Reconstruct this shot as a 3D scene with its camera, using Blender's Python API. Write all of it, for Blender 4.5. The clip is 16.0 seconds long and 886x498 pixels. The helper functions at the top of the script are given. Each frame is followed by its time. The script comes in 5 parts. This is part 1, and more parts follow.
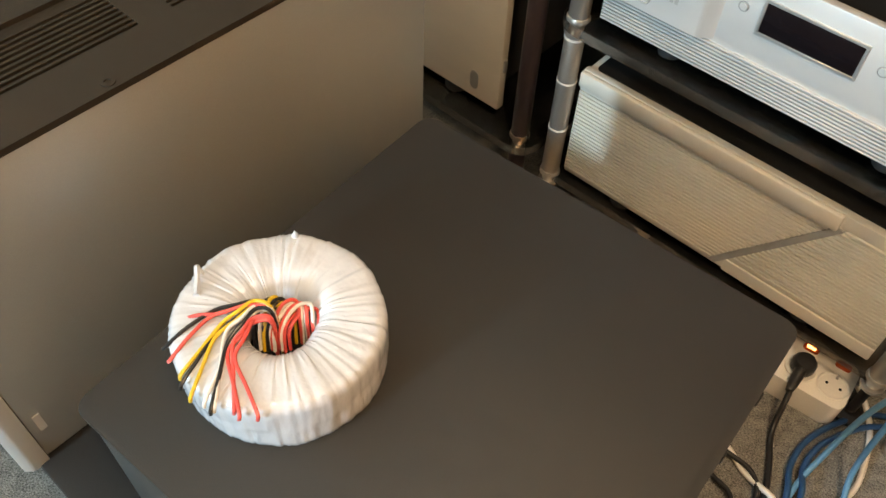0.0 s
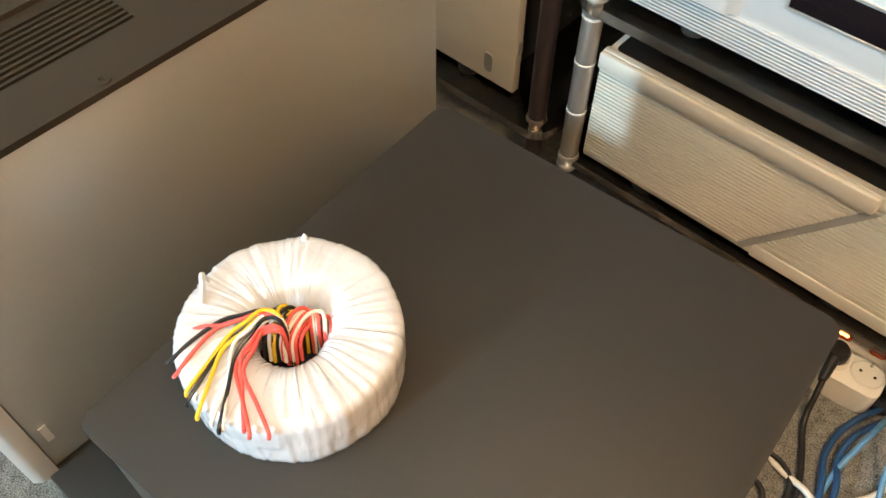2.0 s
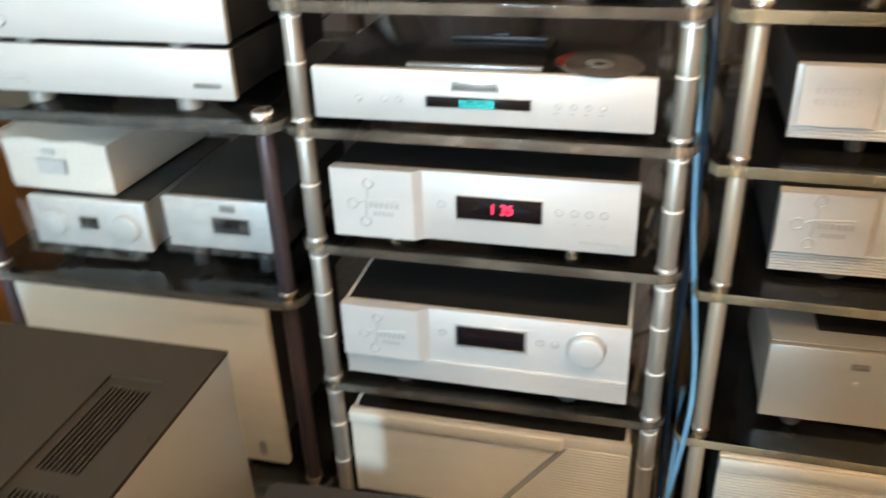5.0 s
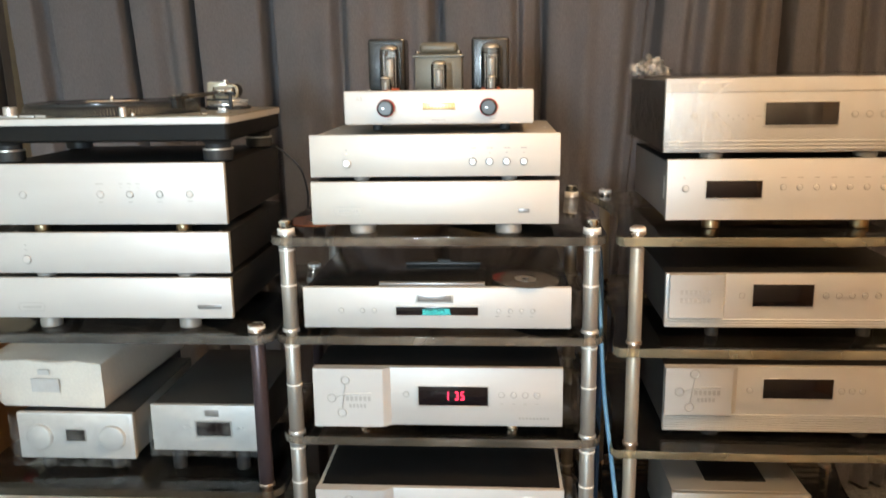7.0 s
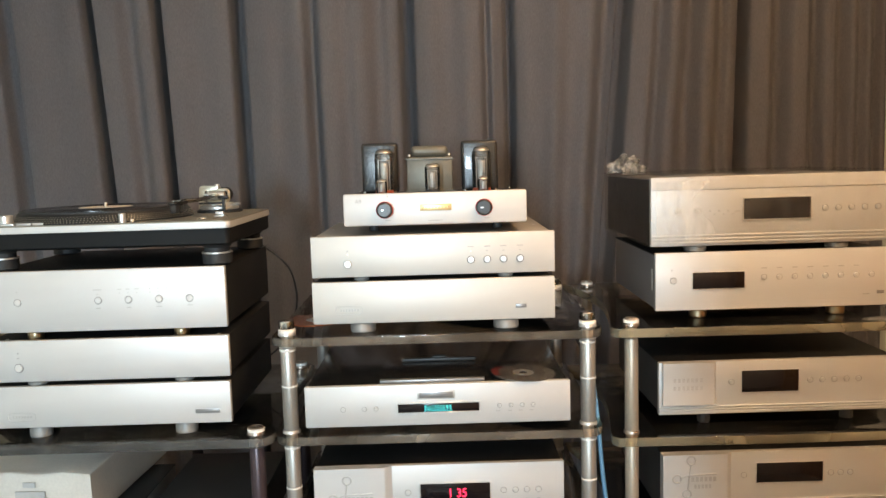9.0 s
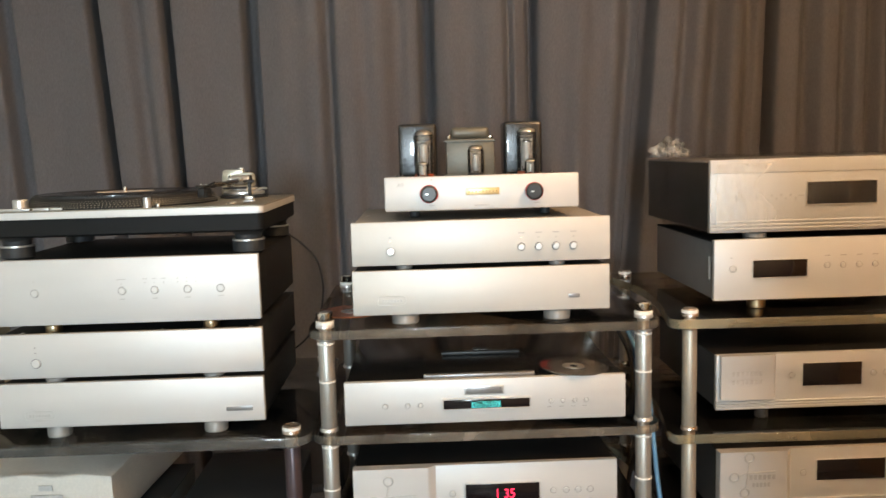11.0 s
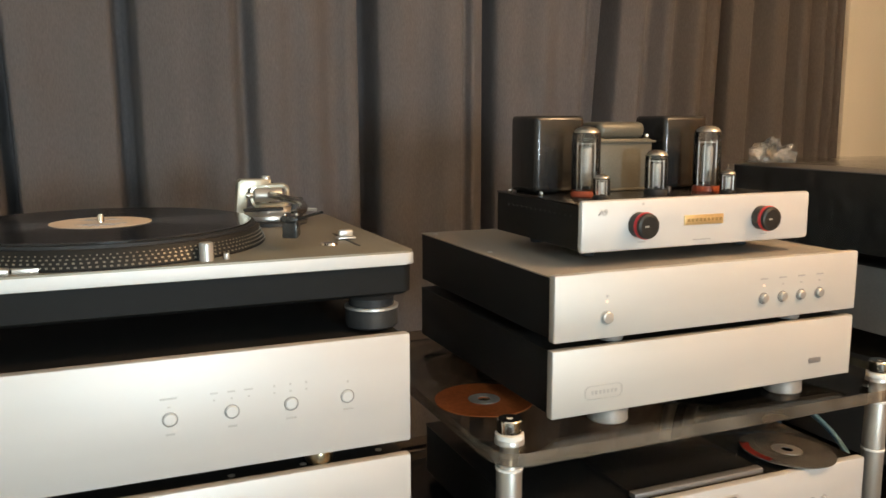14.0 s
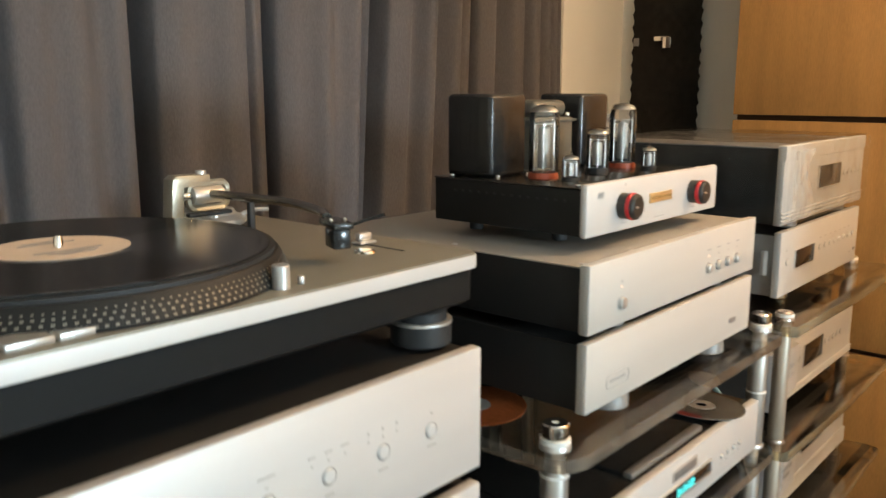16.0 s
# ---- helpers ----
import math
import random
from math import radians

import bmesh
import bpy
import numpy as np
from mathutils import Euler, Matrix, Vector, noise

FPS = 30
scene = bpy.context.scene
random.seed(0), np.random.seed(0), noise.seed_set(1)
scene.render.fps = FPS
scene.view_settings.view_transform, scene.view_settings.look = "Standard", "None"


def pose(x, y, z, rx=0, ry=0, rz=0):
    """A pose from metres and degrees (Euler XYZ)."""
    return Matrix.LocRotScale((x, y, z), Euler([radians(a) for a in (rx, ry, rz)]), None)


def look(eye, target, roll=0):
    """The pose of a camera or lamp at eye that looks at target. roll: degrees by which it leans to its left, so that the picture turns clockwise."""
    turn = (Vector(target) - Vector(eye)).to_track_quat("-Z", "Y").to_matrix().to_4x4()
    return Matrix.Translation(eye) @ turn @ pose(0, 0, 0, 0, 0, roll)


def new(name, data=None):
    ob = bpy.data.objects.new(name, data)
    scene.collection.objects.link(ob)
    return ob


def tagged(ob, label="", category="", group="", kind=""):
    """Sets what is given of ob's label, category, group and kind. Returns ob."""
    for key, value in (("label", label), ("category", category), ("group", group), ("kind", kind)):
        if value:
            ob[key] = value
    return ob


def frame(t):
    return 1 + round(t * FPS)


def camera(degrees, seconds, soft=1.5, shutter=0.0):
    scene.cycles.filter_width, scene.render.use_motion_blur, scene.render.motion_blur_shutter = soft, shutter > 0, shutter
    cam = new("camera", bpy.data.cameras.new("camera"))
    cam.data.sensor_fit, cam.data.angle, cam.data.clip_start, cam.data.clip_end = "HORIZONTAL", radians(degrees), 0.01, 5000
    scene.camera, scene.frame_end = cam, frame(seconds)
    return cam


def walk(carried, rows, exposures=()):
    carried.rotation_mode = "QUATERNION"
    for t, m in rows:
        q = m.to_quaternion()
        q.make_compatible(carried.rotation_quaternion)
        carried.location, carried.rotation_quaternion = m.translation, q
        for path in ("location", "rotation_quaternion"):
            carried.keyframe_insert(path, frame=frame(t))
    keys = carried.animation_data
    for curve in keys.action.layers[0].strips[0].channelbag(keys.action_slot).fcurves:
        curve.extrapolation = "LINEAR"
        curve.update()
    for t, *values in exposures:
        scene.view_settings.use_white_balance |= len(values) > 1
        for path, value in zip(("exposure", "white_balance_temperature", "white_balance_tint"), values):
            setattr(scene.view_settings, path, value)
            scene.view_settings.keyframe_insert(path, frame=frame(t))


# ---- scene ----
cam = camera(56.4, 16.0, 1.5, 0.4)
PATH = [
    (0, (0.001, 0.0, 1.031), (-0.801, 0.959, -0.53), 2.9),
    (0.5, (0.009, -0.002, 1.039), (-0.79, 0.952, -0.526), 2.9),
    (1, (0.012, 0.002, 1.043), (-0.79, 0.958, -0.521), 2.1),
    (1.5, (-0.007, 0.015, 1.028), (-0.812, 0.95, -0.547), 1.4),
    (2, (-0.024, 0.025, 1.012), (-0.826, 0.931, -0.581), 0.5),
    (2.5, (-0.008, 0.02, 1.022), (-0.806, 0.906, -0.584), -0.6),
    (3, (0.014, -0.007, 1.074), (-0.794, 0.9, -0.515), -2.6),
    (3.5, (0.063, -0.069, 1.123), (-0.849, 0.989, -0.309), -2.7),
    (4, (0.12, -0.155, 1.176), (-0.859, 1.03, -0.104), -4.1),
    (4.5, (0.126, -0.199, 1.223), (-0.653, 1.235, 0.067), -2.0),
    (5, (0.036, -0.278, 1.266), (-0.419, 1.42, 0.312), -2.2),
    (5.2, (0.001, -0.303, 1.276), (-0.297, 1.453, 0.367), -2.0),
    (7.3, (-0.122, -0.646, 1.332), (-0.254, 1.317, 0.977), -0.9),
    (7.5, (-0.159, -0.652, 1.339), (-0.291, 1.319, 1.026), -1.1),
    (8, (-0.204, -0.66, 1.345), (-0.302, 1.323, 1.104), -1.9),
    (8.5, (-0.187, -0.659, 1.342), (-0.217, 1.327, 1.11), -1.8),
    (8.7, (-0.177, -0.662, 1.345), (-0.188, 1.326, 1.122), -1.7),
    (10.8, (-0.262, -0.582, 1.327), (-0.232, 1.407, 1.121), -1.7),
    (11, (-0.29, -0.572, 1.327), (-0.244, 1.413, 1.092), -1.6),
    (11.5, (-0.385, -0.536, 1.315), (-0.497, 1.445, 1.065), -0.1),
    (12, (-0.536, -0.373, 1.344), (-0.505, 1.613, 1.106), -0.1),
    (12.5, (-0.661, -0.242, 1.349), (-0.358, 1.718, 1.097), 0.5),
    (13, (-0.79, -0.146, 1.358), (-0.084, 1.705, 1.08), 0.7),
    (13.5, (-0.827, -0.046, 1.363), (-0.093, 1.79, 1.063), -0.4),
    (14, (-0.847, 0.064, 1.374), (-0.082, 1.886, 1.065), -0.1),
    (14.5, (-0.944, 0.177, 1.356), (0.14, 1.83, 1.049), 2.2),
    (15, (-1.104, 0.258, 1.372), (0.245, 1.701, 1.058), 1.7),
    (15.5, (-1.158, 0.255, 1.378), (0.273, 1.604, 1.014), 2.0),
    (16, (-1.108, 0.384, 1.382), (0.371, 1.677, 1.007), -0.0),
]
EXPOSURES = [(0.0, -0.12, 7500, 8), (0.6, 0.05, 7400, 8), (1.5, 0.19, 7400, 8), (3.0, 0.28, 7300, 8), (4.5, 0.10, 7200, 9), (5.2, 0.04, 7400, 10), (7.3, -0.24, 8000, 14),
             (8.7, -0.32, 8000, 14), (11.0, -0.44, 8400, 16), (12.0, -0.46, 9000, 17), (13.0, -0.52, 9000, 17), (14.2, -0.50, 8800, 15), (15.0, -0.28, 8000, 12), (16.0, -0.26, 8000, 12)]
walk(cam, [(t, look(eye, target, roll)) for t, eye, target, roll in PATH], EXPOSURES)

# ---- world and light ----
world = bpy.data.worlds.new("world")
scene.world = world
world.use_nodes = True
wn = world.node_tree
sky = wn.nodes.new("ShaderNodeTexSky")
sky.sky_type, sky.sun_disc = "NISHITA", False
sky.sun_elevation, sky.sun_rotation = radians(35), radians(200)
wn.links.new(sky.outputs[0], wn.nodes["Background"].inputs[0])
wn.nodes["Background"].inputs[1].default_value = 0.08


def area_lamp(name, m, size_x, size_y, watts, colour):
    lamp = bpy.data.lights.new(name, "AREA")
    lamp.shape, lamp.size, lamp.size_y, lamp.energy, lamp.color = "RECTANGLE", size_x, size_y, watts, colour
    ob = new(name, lamp)
    ob.matrix_basis = m
    return ob


# daylight in the opening of the window behind the camera, and the warm ceiling lamp
area_lamp("window_daylight", look((-0.60, -2.96, 1.40), (-0.60, 2.0, 1.35)), 0.24, 0.50, 165, (0.47, 0.72, 0.98))
bulb = bpy.data.lights.new("ceiling_lamp_light", "POINT")
bulb.energy, bulb.color, bulb.shadow_soft_size = 72, (1.0, 0.77, 0.54), 0.14
new("ceiling_lamp_light", bulb).matrix_basis = pose(0.42, 0.05, 2.27)


# ---- materials ----
def surface(name, colour, rough=0.5, metal=0.0, vary=0.10, scale=6.0, fine=300.0, bump=0.02, stretch=(1, 1, 1),
            clear=0.0, ior=1.45, coat=0.0, second=None, rough_vary=0.06, sheen=0.0, grain=0.5):
    """A procedural surface: colour that varies at a coarse and a fine scale, fine relief and uneven gloss."""
    m = bpy.data.materials.new(name)
    m.use_nodes = True
    n, l = m.node_tree.nodes, m.node_tree.links
    b = n["Principled BSDF"]
    co = n.new("ShaderNodeTexCoord")
    mp = n.new("ShaderNodeMapping")
    mp.inputs["Scale"].default_value = stretch
    l.new(co.outputs["Object"], mp.inputs[0])
    big, small = n.new("ShaderNodeTexNoise"), n.new("ShaderNodeTexNoise")
    for t, s in ((big, scale), (small, fine)):
        t.inputs["Scale"].default_value, t.inputs["Detail"].default_value = s, 4.0
        l.new(mp.outputs[0], t.inputs["Vector"])
    mixn = n.new("ShaderNodeMix")
    mixn.data_type = "FLOAT"
    mixn.inputs[0].default_value = grain
    l.new(big.outputs[0], mixn.inputs[2]), l.new(small.outputs[0], mixn.inputs[3])
    ramp = n.new("ShaderNodeValToRGB")
    second = second or tuple(min(1, c * (1 + vary)) for c in colour)
    ramp.color_ramp.elements[0].position, ramp.color_ramp.elements[1].position = 0.35, 0.65
    ramp.color_ramp.elements[0].color = (*[c * (1 - vary) for c in colour], 1)
    ramp.color_ramp.elements[1].color = (*second, 1)
    l.new(mixn.outputs[0], ramp.inputs[0]), l.new(ramp.outputs[0], b.inputs["Base Color"])
    mr = n.new("ShaderNodeMapRange")
    mr.inputs[3].default_value, mr.inputs[4].default_value = max(0, rough - rough_vary), min(1, rough + rough_vary)
    l.new(big.outputs[0], mr.inputs[0]), l.new(mr.outputs[0], b.inputs["Roughness"])
    if bump:
        bp = n.new("ShaderNodeBump")
        bp.inputs["Strength"].default_value, bp.inputs["Distance"].default_value = min(1, bump * 10), 0.002
        l.new(small.outputs[0], bp.inputs["Height"]), l.new(bp.outputs[0], b.inputs["Normal"])
    b.inputs["Metallic"].default_value = metal
    b.inputs["Transmission Weight"].default_value, b.inputs["IOR"].default_value = clear, ior
    b.inputs["Coat Weight"].default_value = coat
    b.inputs["Sheen Weight"].default_value = sheen
    return m


def clear_sheet(name, tint, haze=0.04, rough=0.04, ior=1.49, streaks=0.0, scale=14.0, wavy=0.0, run=(1, 1, 1), haze_tint=(0.78, 0.75, 0.70)):
    """Clear sheet that lets light through: tinted, with a Fresnel shine and a thin pale haze for dust, creases or
    painted glints.
    """
    m = bpy.data.materials.new(name)
    m.use_nodes = True
    n, l = m.node_tree.nodes, m.node_tree.links
    n.remove(n["Principled BSDF"])
    seen, gloss, dust = n.new("ShaderNodeBsdfTransparent"), n.new("ShaderNodeBsdfGlossy"), n.new("ShaderNodeBsdfDiffuse")
    body, mix, fres, tex, rng, co = n.new("ShaderNodeMixShader"), n.new("ShaderNodeMixShader"), n.new("ShaderNodeFresnel"), n.new("ShaderNodeTexNoise"), n.new("ShaderNodeMapRange"), n.new("ShaderNodeTexCoord")
    tex.inputs["Scale"].default_value, tex.inputs["Detail"].default_value = scale, 6.0
    mp = n.new("ShaderNodeMapping")
    mp.inputs["Scale"].default_value = run
    l.new(co.outputs["Object"], mp.inputs[0]), l.new(mp.outputs[0], tex.inputs["Vector"])
    rng.inputs[1].default_value, rng.inputs[2].default_value = 0.40, 0.72
    rng.inputs[3].default_value, rng.inputs[4].default_value = haze, haze + streaks
    l.new(tex.outputs[0], rng.inputs[0]), l.new(rng.outputs[0], body.inputs[0])
    if wavy:
        bp = n.new("ShaderNodeBump")
        bp.inputs["Strength"].default_value, bp.inputs["Distance"].default_value = wavy, 0.006
        l.new(tex.outputs[0], bp.inputs["Height"]), l.new(bp.outputs[0], gloss.inputs["Normal"]), l.new(bp.outputs[0], fres.inputs["Normal"])
    seen.inputs[0].default_value, dust.inputs[0].default_value = (*tint, 1), (*haze_tint, 1)
    gloss.inputs["Roughness"].default_value, fres.inputs[0].default_value = rough, ior
    l.new(seen.outputs[0], body.inputs[1]), l.new(dust.outputs[0], body.inputs[2])
    l.new(fres.outputs[0], mix.inputs[0]), l.new(body.outputs[0], mix.inputs[1]), l.new(gloss.outputs[0], mix.inputs[2])
    l.new(mix.outputs[0], n["Material Output"].inputs[0])
    return m


def glow(name, colour, strength):
    m = bpy.data.materials.new(name)
    m.use_nodes = True
    b = m.node_tree.nodes["Principled BSDF"]
    b.inputs["Base Color"].default_value = (*colour, 1)
    b.inputs["Emission Color"].default_value, b.inputs["Emission Strength"].default_value = (*colour, 1), strength
    return m


SILVER = surface("satin_aluminium", (0.57, 0.56, 0.545), 0.50, 0.35, 0.04, 5, 900, 0.004, (1, 1, 6))
SILVER_EDGE = surface("polished_aluminium", (0.60, 0.585, 0.56), 0.36, 0.75, 0.04, 8, 500, 0.0)
# SILVER tinted beige: the lamp's warm cast on the middle stack is painted in
LAMPLIT_SILVER = surface("lamplit_satin_aluminium", (0.56, 0.54, 0.505), 0.50, 0.35, 0.04, 5, 900, 0.004, (1, 1, 6))
TOPCOVER = surface("champagne_top_sheet", (0.37, 0.335, 0.29), 0.48, 0.3, 0.05, 5, 900, 0.004)
# silver fronts low in the racks: warm lamplight is put into this colour
GOLDLIT_SILVER = surface("golden_lit_aluminium", (0.78, 0.73, 0.64), 0.50, 0.30, 0.05, 5, 900, 0.004, (1, 1, 6))
STEELY = surface("grey_steel_sheet", (0.50, 0.49, 0.46), 0.38, 0.6, 0.06, 6, 600, 0.006)
BLACK = surface("black_powder_coat", (0.012, 0.0112, 0.0105), 0.55, 0.0, 0.25, 6, 900, 0.02, ior=1.35)
FOOT_GREY = surface("dull_turned_aluminium", (0.24, 0.235, 0.225), 0.52, 0.4, 0.08, 20, 400, 0.0)
DARKSIDE = surface("dark_grey_steel_side", (0.045, 0.044, 0.042), 0.42, 0.2, 0.15, 4, 900, 0.01)
PLATE = surface("charcoal_powder_coat", (0.025, 0.0215, 0.018), 0.50, 0.0, 0.10, 3, 1400, 0.03)


def add_specks(m, scale, size):
    """A few pale dust specks, each a millimetre or less."""
    n, l = m.node_tree.nodes, m.node_tree.links
    b = n["Principled BSDF"]
    co, cells, lim, mix = n.new("ShaderNodeTexCoord"), n.new("ShaderNodeTexVoronoi"), n.new("ShaderNodeMath"), n.new("ShaderNodeMix")
    cells.inputs["Scale"].default_value = scale
    l.new(co.outputs["Object"], cells.inputs["Vector"])
    lim.operation, lim.inputs[1].default_value = "LESS_THAN", size * scale
    l.new(cells.outputs["Distance"], lim.inputs[0])
    mix.data_type = "RGBA"
    mix.inputs[7].default_value = (0.55, 0.52, 0.48, 1)
    old = b.inputs["Base Color"].links[0].from_socket
    l.new(lim.outputs[0], mix.inputs[0]), l.new(old, mix.inputs[6]), l.new(mix.outputs[2], b.inputs["Base Color"])


add_specks(PLATE, 11.0, 0.0011)
TOPPLATE = surface("brown_grey_powder_coat", (0.027, 0.019, 0.0114), 0.60, 0.0, 0.10, 3, 1400, 0.03, ior=1.36)
BOXSIDE = surface("grey_painted_steel", (0.38, 0.365, 0.325), 0.36, 0.55, 0.05, 2, 1100, 0.015)
CHROME = surface("chrome", (0.80, 0.78, 0.74), 0.10, 1.0, 0.05, 10, 300, 0.0, rough_vary=0.04)
BRASS = surface("brass_foot", (0.34, 0.27, 0.18), 0.30, 1.0, 0.08, 20, 300, 0.0)
TUBE = surface("satin_steel_tube", (0.47, 0.44, 0.40), 0.42, 0.75, 0.06, 5, 500, 0.004, (40, 40, 1))
TUBE_WARM = surface("bronzed_steel_tube", (0.42, 0.36, 0.29), 0.44, 0.55, 0.06, 5, 500, 0.004, (40, 40, 1))
PLUM = surface("dark_plum_tube", (0.085, 0.062, 0.068), 0.32, 0.55, 0.12, 5, 500, 0.004, (40, 40, 1))
COPPER = surface("dull_nickel_collar", (0.52, 0.44, 0.38), 0.28, 0.9, 0.10, 30, 300, 0.0)
WHITE_RING = surface("white_nylon_ring", (0.78, 0.75, 0.70), 0.45, 0.0, 0.05, 30, 300, 0.0)
ACRYLIC = clear_sheet("smoky_clear_acrylic", (0.93, 0.905, 0.87), 0.003, 0.04, 1.49, 0.008, 5.0)
SMOKED = clear_sheet("smoked_glass", (0.88, 0.86, 0.83), 0.006, 0.05, 1.5, 0.012, 5.0)
CLEAR = surface("clear_glass", (0.97, 0.96, 0.94), 0.02, 0.0, 0.02, 3, 60, 0.0, clear=1.0, ior=1.45, rough_vary=0.01)
DISPLAY = surface("dark_display_window", (0.010, 0.007, 0.008), 0.12, 0.0, 0.2, 4, 60, 0.0)
RUBBER = surface("black_rubber", (0.018, 0.019, 0.020), 0.60, 0.0, 0.2, 20, 700, 0.02)
BASE_BLACK = surface("black_moulded_base", (0.0060, 0.0064, 0.0065), 0.60, 0.0, 0.2, 6, 900, 0.0, ior=1.28)
VINYL = surface("black_vinyl", (0.016, 0.016, 0.016), 0.16, 0.0, 0.2, 10, 300, 0.0)
PAPER = surface("cream_paper_label", (0.62, 0.50, 0.40), 0.7, 0.0, 0.08, 40, 500, 0.0)
FABRIC = surface("grey_taupe_curtain", (0.224, 0.203, 0.207), 0.9, 0.0, 0.16, 2.0, 420, 0.05, (1, 1, 0.25), sheen=0.12)
# brown cloth, darkened in its colour for the shadow it hangs in
BROWN_FABRIC = surface("shaded_brown_curtain", (0.060, 0.042, 0.032), 0.9, 0.0, 0.15, 2.0, 500, 0.03, (1, 1, 0.4), sheen=0.1)
CARPET = surface("speckled_grey_carpet", (0.095, 0.090, 0.083), 0.95, 0.0, 0.55, 60, 420, 0.10, second=(0.31, 0.295, 0.265), grain=0.7)
WALL = surface("cream_wall_paint", (0.78, 0.74, 0.66), 0.75, 0.0, 0.05, 1.5, 250, 0.02)
# cream wall in weak light: the dimness is put into this tan
WALL_DIM = surface("dimmed_cream_wall_paint", (0.44, 0.36, 0.26), 0.75, 0.0, 0.06, 1.5, 250, 0.02)
CEILING = surface("white_ceiling_paint", (0.78, 0.77, 0.74), 0.8, 0.0, 0.04, 1.5, 250, 0.02)
WOOD = surface("orange_cherry_veneer", (0.37, 0.125, 0.028), 0.38, 0.0, 0.16, 5, 60, 0.006, (6, 6, 0.8), coat=0.25)
# lit copy of WOOD: window light on the baffle, painted into its colour
WOOD_DAYLIT = surface("daylit_cherry_veneer", (0.60, 0.35, 0.13), 0.36, 0.0, 0.10, 5, 60, 0.006, (6, 6, 0.8), coat=0.25)
CHERRY = surface("honey_cherry_veneer", (0.47, 0.255, 0.098), 0.36, 0.0, 0.14, 5, 60, 0.006, (6, 6, 0.8), coat=0.25)
DARKWOOD = surface("dark_joint_wood", (0.05, 0.025, 0.012), 0.6, 0.0, 0.2, 5, 60, 0.0)
FOAM = surface("black_acoustic_foam", (0.026, 0.022, 0.018), 0.95, 0.0, 0.3, 30, 400, 0.08)
TAPE_FILM = surface("white_crinkled_film", (0.60, 0.60, 0.62), 0.20, 0.0, 0.04, 18, 120, 0.03, (1, 1, 0.35), coat=0.4)
STYRO = surface("white_foam_wrap", (0.66, 0.60, 0.53), 0.55, 0.0, 0.07, 9, 200, 0.012)
WHITE_PLASTIC = surface("white_plastic", (0.74, 0.70, 0.63), 0.40, 0.0, 0.05, 10, 400, 0.004)
LEAD_RED = surface("red_wire", (0.70, 0.095, 0.080), 0.30, 0.0, 0.08, 30, 300, 0.0)
LEAD_YELLOW = surface("yellow_wire", (0.72, 0.46, 0.03), 0.38, 0.0, 0.08, 30, 300, 0.0)
LEAD_BLACK = surface("black_wire", (0.016, 0.015, 0.015), 0.35, 0.0, 0.2, 30, 300, 0.0)
LEAD_GREY = surface("grey_signal_lead", (0.11, 0.10, 0.09), 0.45, 0.0, 0.1, 30, 300, 0.0)
LEAD_WHITE = surface("white_wire", (0.75, 0.71, 0.66), 0.40, 0.0, 0.05, 30, 300, 0.0)
BLUE_DARK = surface("dark_blue_cable", (0.018, 0.065, 0.16), 0.35, 0.0, 0.15, 30, 300, 0.01)
BLUE_LIGHT = surface("light_blue_cable", (0.10, 0.25, 0.40), 0.40, 0.0, 0.12, 30, 300, 0.01)
ORANGE_CLEAR = surface("orange_switch_plastic", (0.50, 0.085, 0.02), 0.25, 0.0, 0.1, 30, 300, 0.0)
RED_RING = surface("red_knob_ring", (0.50, 0.02, 0.025), 0.35, 0.1, 0.08, 30, 300, 0.0)
GOLD = surface("gold_badge", (0.74, 0.52, 0.26), 0.32, 0.7, 0.08, 30, 300, 0.0)
GOLD_DARK = surface("dark_gold_engraving", (0.42, 0.27, 0.11), 0.4, 0.5, 0.08, 30, 300, 0.0)
BADGE = surface("grey_badge", (0.26, 0.25, 0.245), 0.35, 0.5, 0.08, 30, 300, 0.0)
ETCH = surface("grey_legend_ink", (0.40, 0.39, 0.375), 0.5, 0.0, 0.05, 30, 300, 0.0)
LABEL_GREY = surface("faint_label_print", (0.47, 0.45, 0.43), 0.6, 0.0, 0.12, 60, 500, 0.0)
ETCH_SOFT = surface("soft_engraved_line", (0.45, 0.44, 0.42), 0.45, 0.4, 0.05, 30, 300, 0.0)
ORANGE_BASE = surface("orange_tube_base", (0.34, 0.065, 0.03), 0.4, 0.0, 0.1, 30, 300, 0.0)
GETTER = surface("silver_getter_flash", (0.78, 0.74, 0.68), 0.30, 0.85, 0.08, 60, 300, 0.0)
ANODE = surface("grey_anode_metal", (0.46, 0.44, 0.41), 0.50, 0.3, 0.15, 60, 300, 0.0)
MICA = surface("pale_mica", (0.55, 0.53, 0.49), 0.5, 0.0, 0.1, 40, 300, 0.0)
BELL = surface("black_gloss_lacquer", (0.016, 0.015, 0.014), 0.24, 0.0, 0.2, 8, 700, 0.01, coat=0.3)
DISC_ORANGE = surface("orange_printed_disc", (0.55, 0.14, 0.045), 0.22, 0.35, 0.2, 14, 200, 0.0, coat=0.4)
DISC_GREY = surface("grey_printed_disc", (0.24, 0.22, 0.20), 0.16, 0.6, 0.25, 14, 200, 0.0, coat=0.4)
DISC_RED = surface("dull_red_print", (0.26, 0.03, 0.025), 0.25, 0.3, 0.1, 30, 300, 0.0)
BUTTON_RING = surface("grey_button_ring", (0.35, 0.34, 0.325), 0.45, 0.4, 0.05, 30, 300, 0.0)
RING_INK = surface("dark_button_ring", (0.20, 0.19, 0.185), 0.5, 0.2, 0.05, 30, 300, 0.0)
